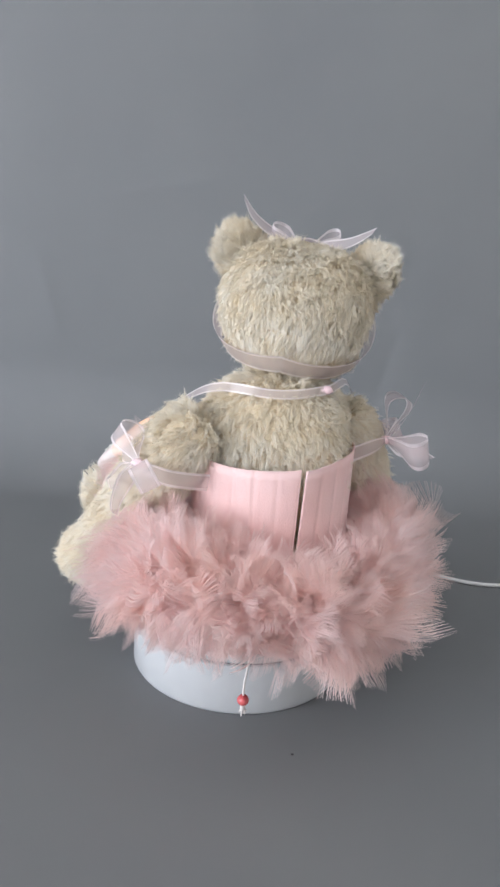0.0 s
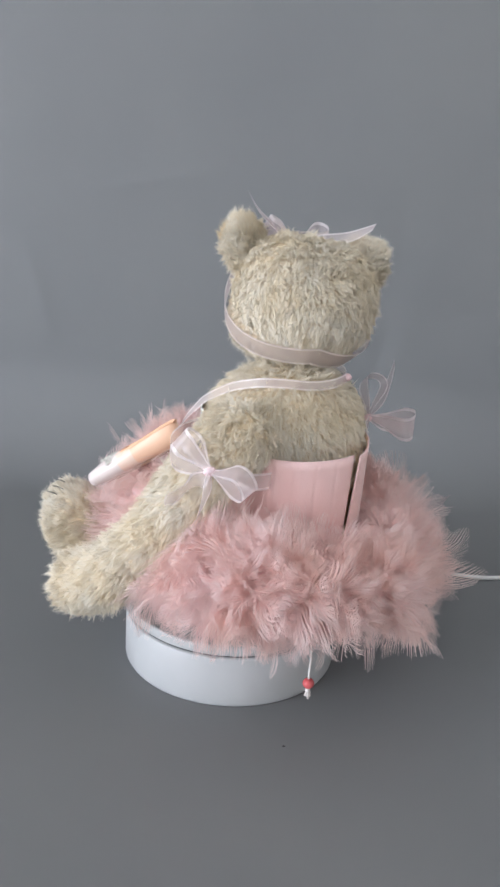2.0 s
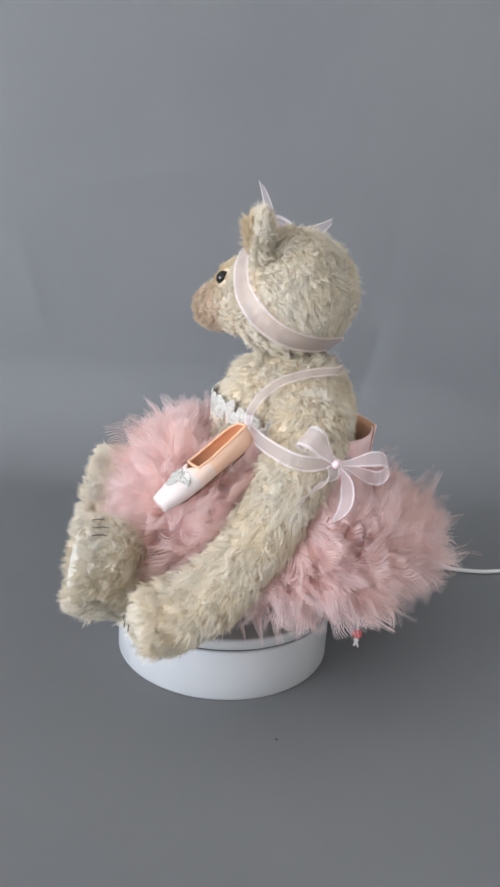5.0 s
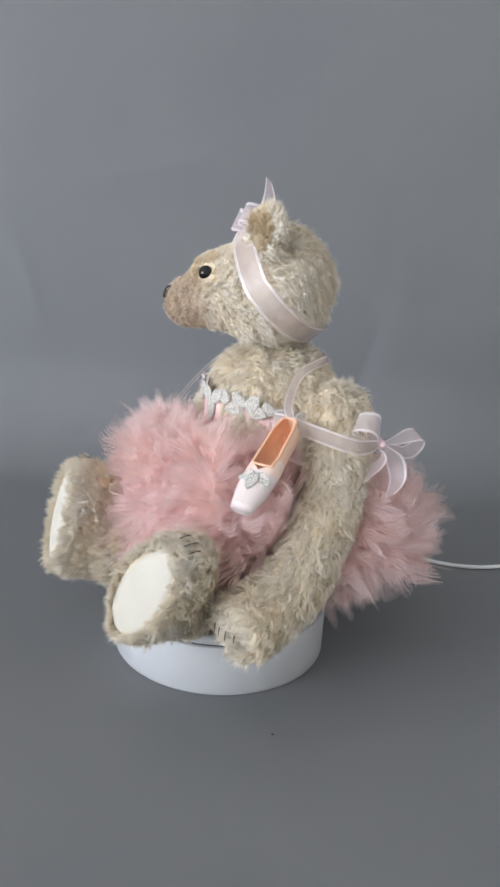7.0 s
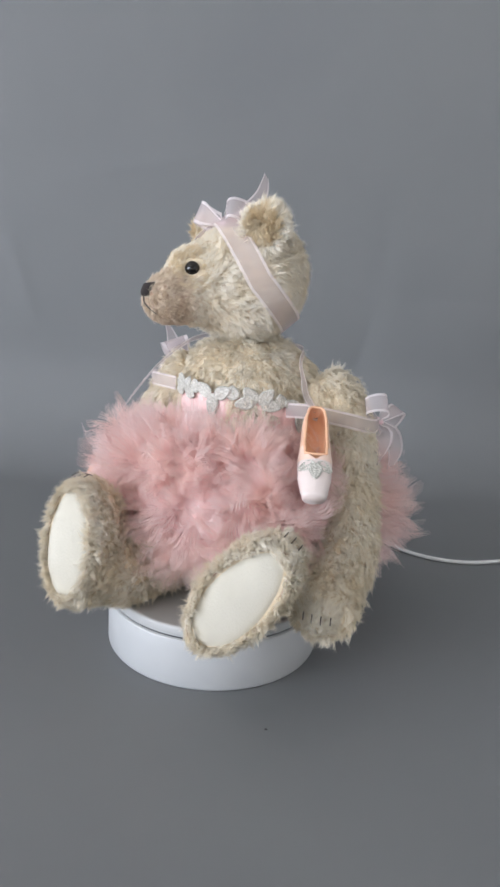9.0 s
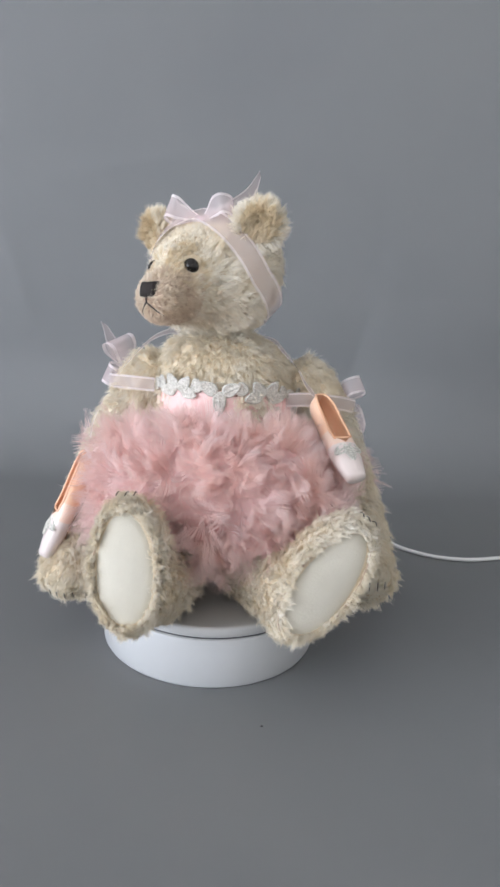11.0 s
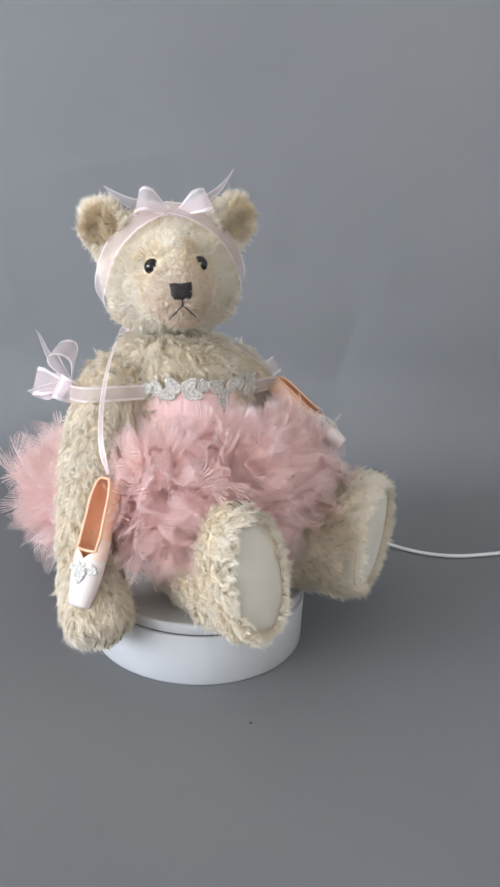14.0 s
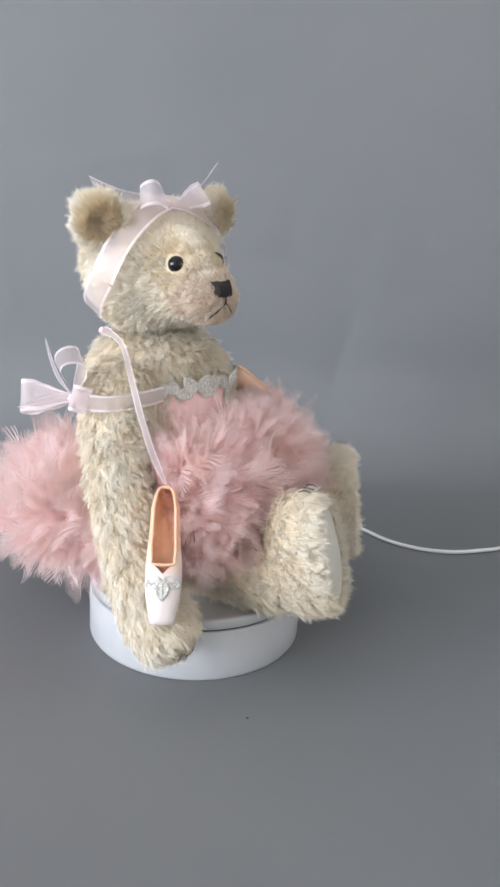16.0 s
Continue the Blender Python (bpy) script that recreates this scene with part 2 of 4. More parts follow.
def fur(verts, faces, count, length, comb, width=0.9, lift=0.5, curl=0.35, clump=7.0, lock=8, spread=1.15):
    """Locks of tapered strands on a skin (millimetres). comb gives the lie of the pile at points with normals; length may be a function of points."""
    tri = faces if faces.shape[1] == 3 else triangles(faces)
    a, b, c = verts[tri[:, 0]], verts[tri[:, 1]], verts[tri[:, 2]]
    n = np.cross(b - a, c - a)
    area = np.linalg.norm(n, axis=1)
    locks = count // lock
    pick = rng.choice(len(tri), locks, p=area / area.sum())
    u, v = rng.random(locks), rng.random(locks)
    flip = u + v > 1
    u[flip], v[flip] = 1 - u[flip], 1 - v[flip]
    p = a[pick] + u[:, None] * (b - a)[pick] + v[:, None] * (c - a)[pick]
    n = unit(n[pick])
    lie = comb(p, n)
    lie = unit(lie - (lie * n).sum(1)[:, None] * n)
    size = (length(p) if callable(length) else np.full(locks, float(length))) * rng.uniform(0.6, 1.3, locks)
    d1 = unit(lie * 0.75 + n * (lift + 0.3) + wobble(p, clump) * curl * 0.9 + rng.normal(size=(locks, 3)) * 0.22)
    d2 = unit(lie + n * (lift * 0.3) + wobble(p + 40, clump * 0.7) * curl * 1.2 + rng.normal(size=(locks, 3)) * 0.32)
    d2 = unit(d2 + n * np.maximum(0.02 - (d2 * n).sum(1), 0)[:, None])
    count = locks * lock
    p, n, d1, d2, size = (np.repeat(x, lock, axis=0) for x in (p, n, d1, d2, size))
    off = rng.normal(size=(count, 3)) * spread * 0.7
    off = off - (off * n).sum(1)[:, None] * n
    size = size * rng.uniform(0.75, 1.1, count)
    across = unit(np.cross(d1, n + 0.5 * rng.normal(size=(count, 3)))) * (width * rng.uniform(0.6, 1.2, count))[:, None] * 0.5
    bow = np.cross(d1, n) * (rng.normal(size=count) * 0.10 * size)[:, None]
    root = p + off - n * 0.6
    mid = p + off * 0.8 - n * 0.6 + d1 * (size * 0.5)[:, None] + bow
    tip = p + off * 0.3 - n * 0.6 + d1 * (size * 0.5)[:, None] + d2 * (size * 0.55)[:, None] + rng.normal(size=(count, 3)) * 0.3
    pts = np.stack([root - across, root + across, mid - across * 0.8, mid + across * 0.8, tip], 1).reshape(-1, 3)
    k = np.arange(count)[:, None] * 5
    f = np.concatenate([k + [0, 1, 3], k + [0, 3, 2], k + [2, 3, 4]], 1).reshape(-1, 3)
    return pts, f


def furred(name, verts, faces, mats, *coats):
    """One mesh: skin and its pile."""
    tri = triangles(faces) if isinstance(faces, list) else faces
    V, F, W = [verts], [tri], [np.full(len(tri), mats.index("pelt") if "pelt" in mats else 0)]
    at = len(verts)
    for slot, (p, f) in coats:
        V.append(p), F.append(f + at), W.append(np.full(len(f), slot))
        at += len(p)
    return mesh_of(name, np.concatenate(V) * MM, np.concatenate(F), mats, np.concatenate(W))


def joined(*pieces):
    V, F, at = [], [], 0
    for v, f in pieces:
        V.append(np.asarray(v, float))
        F += [[i + at for i in q] for q in f]
        at += len(v)
    return np.concatenate(V), F


# ---- the place ----
def backdrop():
    """One grey sheet: flat below, swept up behind, with soft creases."""
    R, Y0 = 0.13, 0.295
    top = Y0 + R * math.pi / 2
    ys = np.concatenate([np.linspace(-1.1, Y0 - 0.02, 36), np.linspace(Y0, top, 22), np.linspace(top + 0.004, top + 0.40, 96), np.linspace(top + 0.42, 1.6, 20)])
    xs = np.concatenate([np.linspace(-1.1, -0.45, 14), np.linspace(-0.44, 0.5, 220), np.linspace(0.53, 1.1, 12)])
    verts = []
    creases = [((0.06, 0.247), (0.185, 0.207), -0.0026, 0.022, 0.045), ((0.19, 0.213), (0.36, 0.216), -0.0018, 0.02, 0.05),
               ((0.174, 0.200), (0.146, 0.085), -0.0026, 0.03, 0.022), ((0.172, 0.34), (0.180, 0.235), -0.0010, 0.02, 0.02),
               ((0.083, 0.33), (0.090, 0.245), -0.0009, 0.02, 0.02), ((0.0, 0.235), (0.08, 0.245), -0.0012, 0.02, 0.03),
               ((-0.20, 0.33), (-0.05, 0.36), 0.0012, 0.014, 0.008), ((-0.27, 0.26), (-0.24, 0.16), 0.0013, 0.014, 0.008)]
    for s in ys:
        for x in xs:
            if s < Y0:
                p, n = (x, s, 0.0), (0, 0, 1)
            elif s < Y0 + R * math.pi / 2:
                a = (s - Y0) / R
                p, n = (x, Y0 + R * math.sin(a), R - R * math.cos(a)), (0, -math.sin(a), math.cos(a))
            else:
                p, n = (x, Y0 + R, R + s - Y0 - R * math.pi / 2), (0, -1, 0)
            h = 0.0
            if s > Y0:
                h += 0.0025 * noise.noise(Vector((x * 5, s * 4, 0.3))) * min(1, (s - Y0) * 8)
                for (x0, z0), (x1, z1), k, below, above in creases:
                    dx, dz = x1 - x0, z1 - z0
                    u = ((x - x0) * dx + (p[2] - z0) * dz) / (dx * dx + dz * dz)
                    far = ((x - x0) * dz - (p[2] - z0) * dx) / math.hypot(dx, dz)
                    end = max(0.0, 1 - max(0.0, abs(u - 0.5) - 0.3) / 0.3)
                    h += k * end * (math.exp(-far / below) if far > 0 else math.exp(far / above))
            verts.append(tuple(p[i] + n[i] * h for i in range(3)))
    w = len(xs)
    faces = np.array([[i * w + j, i * w + j + 1, (i + 1) * w + j + 1, (i + 1) * w + j] for i in range(len(ys) - 1) for j in range(w - 1)])
    return tagged(new("backdrop", mesh_of("backdrop", verts, faces, ["paper"])), "smooth grey backdrop sheet with faint creases, swept up behind",
                  "backdrop", kind="structure")


def slab(name, lo, hi, mat, label):
    (a, b, c), (d, e, f) = lo, hi
    v = [(x, y, z) for x in (a, d) for y in (b, e) for z in (c, f)]
    q = [[0, 1, 3, 2], [4, 6, 7, 5], [0, 4, 5, 1], [2, 3, 7, 6], [0, 2, 6, 4], [1, 5, 7, 3]]
    return tagged(new(name, mesh_of(name, v, q, [mat], smooth=False)), label, name.split("_")[0], kind="structure")


def room():
    # unseen shell added to close the place; its pale faces bounce fill light
    slab("floor", (-3.3, -3.4, -0.06), (2.0, 2.0, -0.006), "floorboards", "unseen plain floor added under the sheet")
    slab("ceiling", (-3.3, -3.4, 2.4), (2.0, 2.0, 2.5), "ceiling", "unseen plain ceiling added to close the place")
    slab("wall_north", (-3.3, 1.9, -0.006), (2.0, 2.0, 2.4), "plaster", "unseen plain light wall added to close the place")
    slab("wall_south", (-3.3, -3.4, -0.006), (2.0, -3.3, 2.4), "plaster", "unseen plain light wall added to close the place")
    slab("wall_east", (1.9, -3.3, -0.006), (2.0, 1.9, 2.4), "plaster", "unseen plain light wall added to close the place")
    # the window wall, open where the daylight comes in
    slab("wall_west", (-3.3, -3.3, -0.006), (-3.2, 1.9, 0.02), "plaster", "unseen plain light wall added below a window")
    slab("wall_west_upper", (-3.3, -3.3, 1.55), (-3.2, 1.9, 2.4), "plaster", "unseen plain light wall added above a window")
    slab("wall_west_near", (-3.3, -3.3, 0.02), (-3.2, -3.25, 1.55), "plaster", "unseen plain light wall added beside a window")
    slab("wall_west_far", (-3.3, -0.5, 0.02), (-3.2, 1.9, 1.55), "plaster", "unseen plain light wall added beside a window")


def lathe(profile, sides=96):
    a = np.linspace(0, 2 * np.pi, sides, endpoint=False)
    v = [(r * math.cos(q), r * math.sin(q), z) for r, z in profile for q in a]
    f = [[i * sides + j, i * sides + (j + 1) % sides, (i + 1) * sides + (j + 1) % sides, (i + 1) * sides + j]
         for i in range(len(profile) - 1) for j in range(sides)]
    return np.array(v), f + [[(len(profile) - 1) * sides + j for j in range(sides)]]


def turntable():
    top = thing("turntable", "round white plastic turntable with a turning platter", "turntable")
    v, f = lathe([(0.060, 0.0), (0.0722, 0.0), (0.073, 0.0013), (0.073, 0.0322), (0.0726, 0.0330), (0.071, 0.0332)])
    part("base", mesh_of("base", v, f, ["white"]), top)
    # recessed ring coloured near black: the shade inside the gap
    v, f = lathe([(0.0708, 0.0331), (0.0708, 0.0346)])
    part("gap_ring", mesh_of("gap_ring", v, f, ["gap"]), top, "narrow gap round the platter, its shade coloured near black")
    v, f = lathe([(0.060, 0.0344), (0.0716, 0.0344), (0.0722, 0.0349), (0.0724, 0.0400), (0.0720, 0.0408), (0.0705, 0.0412), (0.0685, 0.0408), (0.03, 0.0408)])
    platter = part("platter", mesh_of("platter", v, f, ["platter"]), top, "white turning platter")
    return top, platter


def cable():
    path = spline([(45, 60, 9), (62, 90, 4), (90, 150, 2.2), (125, 195, 2.2), (150, 181, 2.2), (171, 155, 2.2), (190, 142, 2.2), (208, 136, 2.2),
                   (229, 135, 2.2), (252, 140, 2.2), (280, 150, 2.2), (330, 178, 2.2), (420, 230, 2.2), (600, 290, 2.2)], 120)
    v, f = tube(path, 1.75, 10)
    top = thing("power_cable", "thin white power cable lying on the grey sheet", "cable")
    part("cord", mesh_of("cord", v * MM, f, ["cable"]), top)
    v, f = tube(spline([(42, 56, 9), (48, 64, 8.2), (54, 74, 6)], 6), [3.0, 2.8, 2.4, 2.4, 2.2, 2.0], 10)
    part("plug", mesh_of("plug", v * MM, f, ["cable"]), top)


def speck():
    v, f = ball(2)
    v = v * np.array([0.9, 0.7, 0.3]) + 0.12 * wobble(v * 0.01, 0.004) + np.array([35, -106.4, 0.2])
    tagged(new("dust_speck", mesh_of("dust_speck", v * MM, f, ["speck"])), "tiny dark speck of dust on the grey sheet", "dust")


# ---- the teddy bear: forms in millimetres, facing away at the start ----
TURNING = []  # things that ride on the platter
PLATTER_Z = 0.041


def rider(name, label, category, group=""):
    ob = thing(name, label, category, PLATTER_Z, group)
    TURNING.append(ob)
    return ob


def ride(name, me, parent, label=""):
    """A part whose points were given from the ground up."""
    if not me.get("lowered"):
        me.transform(Matrix.Translation((0, 0, -PLATTER_Z)))
        me["lowered"] = 1
    return part(name, me, parent, label)


YAW, ROLL = radians(-8.5), radians(6)
HX = np.array([math.cos(YAW) * math.cos(ROLL), math.sin(YAW) * math.cos(ROLL), -math.sin(ROLL)])
HY = np.array([-math.sin(YAW), math.cos(YAW), 0.0])
HZ = np.cross(HX, HY)
HC = np.array([21.0, -28.0, 241.0])


def head_shape(p):
    skull = ellipsoid(p, (0, -1, 2), (40, 36, 36))
    for x in (-18, 18):
        skull = blend(skull, np.linalg.norm(p - np.array((x, 4, -9)), axis=1) - 21.5, 12)
        skull = blend(skull, np.linalg.norm(p - np.array((x, -3, 13)), axis=1) - 22, 12)
    face = cone(p, (0, 10, 3), (0, 56.5, -10.5), 32, 15.6)
    bridge = ellipsoid(p, (0, 31, 10.5), (11, 24, 14.5))
    return blend(blend(skull, face, 10), bridge, 8)


def on_form(shape, d, start, lift=0.0):
    """Where rays from a point inside a form leave it, raised by lift."""
    d = unit(np.atleast_2d(d))
    lo, hi = np.zeros(len(d)), np.full(len(d), 190.0)
    for _ in range(28):
        mid = (lo + hi) / 2
        out = shape(np.array(start) + d * mid[:, None]) > 0
        hi, lo = np.where(out, mid, hi), np.where(out, lo, mid)
    return np.array(start) + d * (lo + lift)[:, None]


def on_head(d, lift=0.0, start=(0, 0, 0)):
    return on_form(head_shape, d, start, lift)


def head_comb(p, n):
    out = unit(p - np.array((0, 72, -4)))
    return out * 1.0 + np.outer(np.clip((12 - p[:, 1]) / 34, 0, 1), (0, 0.1, -1.3)) + 0.15 * wobble(p + 5, 14.0)


def band_path(lift):
    """The hair ribbon's way round the head: over the crown in front and low behind."""
    a = np.linspace(0, 2 * np.pi, 73)
    centre = np.array((0, -6.0, 1.0))
    u = np.where(np.sin(a)[:, None] > 0, unit((0, 0.50, 0.86)), unit((0, 0.68, 0.73)))
    d = np.outer(np.cos(a), (1, 0, 0)) + np.outer(np.abs(np.cos(a)), (0, 0.46, -0.02)) + np.sin(a)[:, None] * u
    return on_head(d, lift, centre), centre


def head_length(p):
    muzzle = np.clip((p[:, 1] - 30) / 20, 0, 1)
    bridge = np.clip((p[:, 1] - 16) / 18, 0, 1) * np.clip((20 - np.abs(p[:, 0])) / 8, 0, 1) * np.clip((p[:, 2] + 2) / 8, 0, 1)
    muzzle = np.maximum(muzzle, bridge)
    band = band_path(0.0)[0]
    near = np.sqrt(((p[:, None, :] - band[None]) ** 2).sum(2).min(1))
    return (7.0 * (1 - muzzle) + 3.0 * muzzle) * (0.42 + 0.58 * np.clip((near - 5) / 4, 0, 1))


def bear_head(bear):
    v, f = star(head_shape, (0, 5, 0), 130, 6)
    tri = f
    mid = v[tri].mean(1)
    snout = (mid[:, 1] > 50) & (mid[:, 2] < 2)
    low = (mid[:, 1] > 44) & (mid[:, 2] < 1 + 0.25 * (mid[:, 1] - 44) + 4 * wobble(mid, 6.0)[:, 0])
    near = np.minimum(*(np.linalg.norm(mid - eye_place(k), axis=1) for k in (-1, 1)))
    bare = near < 7.0
    coat_f = tri[((mid[:, 1] < 48) | ~low) & ~bare]
    pile = fur(v, coat_f, 130000, head_length, head_comb, 0.4, 0.5, 0.5, 6.0, 7, 0.95)
    clip = fur(v, tri[low], 24000, 3.4, lambda p, n: np.tile((0, -1.0, 0.1), (len(p), 1)) + (p - np.array((0, 50, -9))) * 0.03, 0.42, 0.55, 0.4, 4.0)
    shade = fur(v, tri[(near > 6.5) & (near < 15)], 5200, 4.2, head_comb, 0.42, 0.6, 0.5, 5.0)
    me = furred("head", v, f, ["fur", "fur_muzzle", "muzzle_skin", "fur_ear", "pelt"], (0, pile), (1, clip), (3, shade))
    slots = np.zeros(len(me.polygons), np.int32)
    me.polygons.foreach_get("material_index", slots)
    slots[:len(tri)][snout] = 2
    me.polygons.foreach_set("material_index", slots)
    move_head(me)
    head = ride("head", me, bear, "cream mohair head with a clipped tan muzzle")
    for s in (-1, 1):
        bear_ear(head, s)
        bear_eye(head, s)
    bear_nose(head)


def move_head(me):
    m = Matrix.Identity(4)
    for i in range(3):
        m[i][0], m[i][1], m[i][2], m[i][3] = HX[i], HY[i], HZ[i], HC[i] * MM
    me.transform(m)


def bear_ear(head, s):
    def shape(p):
        full = ellipsoid(p, (0, 0, 0), (13.2, 6.3, 14))
        bowl = ellipsoid(p, (0, 9.5, -1), (9.8, 8.5, 10.5))
        return np.maximum(full, -bowl)
    v, f = star(shape, (0, -3.6, 0), 40, 5)
    mid = v[f].mean(1)
    inner = (mid[:, 1] > 0.6 - 2.4) & (np.hypot(mid[:, 0], mid[:, 2]) < 9.8)
    outer = fur(v, f[~inner], 17000, 8.0, lambda p, n: np.stack([p[:, 0] * 0.05, -0.25 * np.ones(len(p)), 0.05 * p[:, 2] + 0.2], 1), 0.5, 0.6, 0.6)
    deep = fur(v, f[inner], 8000, 8.5, lambda p, n: np.stack([p[:, 0] * 0.03, 0.1 * np.ones(len(p)), 0.03 * p[:, 2] + 0.6], 1), 0.45, 0.5, 0.6, 5.0)
    me = furred("ear", v, f, ["fur", "fur_ear", "pelt"], (0, outer), (1, deep))
    me.transform(pose(s * 39.5 * MM, 9 * MM, 31 * MM, -8, s * 32, -s * 34))
    move_head(me)
    ride("ear", me, head, "rounded ear with tan mohair inside")


def eye_place(s):
    return on_head([(s * 13.8, 36, 9.8)], -1.3, (0, 10, -2))[0]


def bear_eye(head, s):
    v, f = ball(4)
    v = v * np.array([4.9, 4.8, 4.9])
    at = eye_place(s)
    me = mesh_of("eye", (v + at) * MM, f, ["eye"])
    move_head(me)
    ride("eye", me, head, "shiny black glass eye")


def bear_nose(head):
    # a padded, stitched nose, wider above than below
    rows = []
    for k in range(9):
        u = k / 8
        half = 8.2 - 3.4 * u ** 1.4
        for j in range(13):
            w = j / 6 - 1
            z = 7.5 - 9.8 * u + 1.2 * w * w * (1 - u)
            x = half * w
            p = on_head([(x, 20, z * 1.0 - 1.5)], 0, (0, 50, -6))[0]
            edge = max(abs(w), abs(2 * u - 1))
            n = unit(p - np.array((0, 46, -10)))
            rows.append(p + n * (2.6 * (1 - edge ** 4) + 0.15 * (j % 2) - 0.4))
    f = [[i * 13 + j, (i + 1) * 13 + j, (i + 1) * 13 + j + 1, i * 13 + j + 1] for i in range(8) for j in range(12)]
    me = mesh_of("nose", np.array(rows) * MM, f, ["nose"])
    move_head(me)
    ride("nose", me, head, "dark brown stitched nose")
    lines = [[(0, -5.5), (0, -8), (0, -10.5)], [(0, -10.5), (-3.5, -14), (-7.5, -18.5), (-10, -22)], [(0, -10.5), (3.5, -14), (7.5, -18.5), (10, -22)]]
    pieces = []
    for line in lines:
        q = spline([(x, 0, z) for x, z in line], 12)
        p = np.concatenate([on_head([(a, 22, c + 8)], 0.7, (0, 50, -10)) for a, _, c in q])
        pieces.append(tube(p, 0.45, 6))
    v, f = joined(*pieces)
    me = mesh_of("mouth", v * MM, f, ["thread"])
    move_head(me)
    ride("mouth", me, head, "thin dark stitched mouth")


BODY_C = np.array([12.0, -34.0])


def body_shape(p):
    low = ellipsoid(p, (12, -32, 92), (47, 45, 50))
    q = np.abs(p - np.array((12, -31, 152))) / np.array((45, 41, 49))
    high = ((q ** 3).sum(1) ** (1 / 3) - 1) * 38
    neck = ellipsoid(p, (17, -29, 185), (37, 34, 22))
    return blend(blend(low, high, 14), neck, 8)


def bear_body(bear):
    v, f = star(body_shape, (12, -33, 125), 140, 5)
    mid = v[f].mean(1)
    coat = fur(v, f[mid[:, 2] > 140], 66000, 7.5, lambda p, n: np.tile((0, 0, -1.0), (len(p), 1)), 0.42, 0.5, 0.5, 6.0)
    ride("body", furred("body", v, f, ["fur", "pelt"], (0, coat)), bear, "cream mohair body")


def limb(path, radii, n=26, sides=22):
    p = spline(path, n)
    r = spline([(a, a, a) for a in radii], n)[:, 0]
    s = np.linspace(0, 1, n)
    cap = np.sqrt(np.clip(1 - np.clip((s - 0.93) / 0.072, 0, 1) ** 2, 0.03, 1)) * np.sqrt(np.clip(1 - np.clip((0.06 - s) / 0.062, 0, 1) ** 2, 0.05, 1))
    return tube(p, r * cap, sides), p


def along(path):
    d = np.gradient(path, axis=0)

    def comb(p, n):
        near = ((p[:, None, :] - path[None]) ** 2).sum(2).argmin(1)
        return d[near]
    return comb


ARM_L = [(-24, -57, 180), (-40, -60, 165), (-59, -55, 140), (-75, -45, 113), (-92, -29, 88), (-103, -6, 71), (-114, 11, 67)]
ARM_R = [(50, -17, 183), (60, -12, 167), (71, 1, 140), (77, 15, 112), (80, 31, 80), (79, 50, 53), (75, 66, 38)]
SHOE_L = [(-57, -28, 170), (-77, -11, 151), (-97, 6, 132)]
ARM_W = [18, 20, 18.5, 17.5, 17, 18.5, 17]


def bear_arm(bear, path):
    (v, f), p = limb(path, ARM_W)
    t = triangles(f)[:, ::-1]
    coat = fur(v, t, 76000, 8.0, along(p), 0.42, 0.5, 0.5, 6.0)
    arm = ride("arm", furred("arm", v, t, ["fur", "pelt"], (0, coat)), bear, "cream mohair arm with stitched claws")
    end, d = p[-3], unit(p[-1] - p[-4])
    w = unit(np.cross(d, (0, 0, 1.0)))
    u = np.cross(w, d)
    u = u if u[2] > 0 else -u
    pieces = []
    for k in (-1.2, -0.4, 0.4, 1.2):
        a = [end + (d * math.cos(q) + u * math.sin(q)) * (15.8 - abs(k) * 2) + w * k * 6.5 for q in (0.05, 0.22, 0.4)]
        pieces.append(tube(spline(a, 6), 0.32, 6))
    v, f = joined(*pieces)
    ride("claws", mesh_of("claws", v * MM, f, ["thread"]), arm, "dark thread claw stitches")


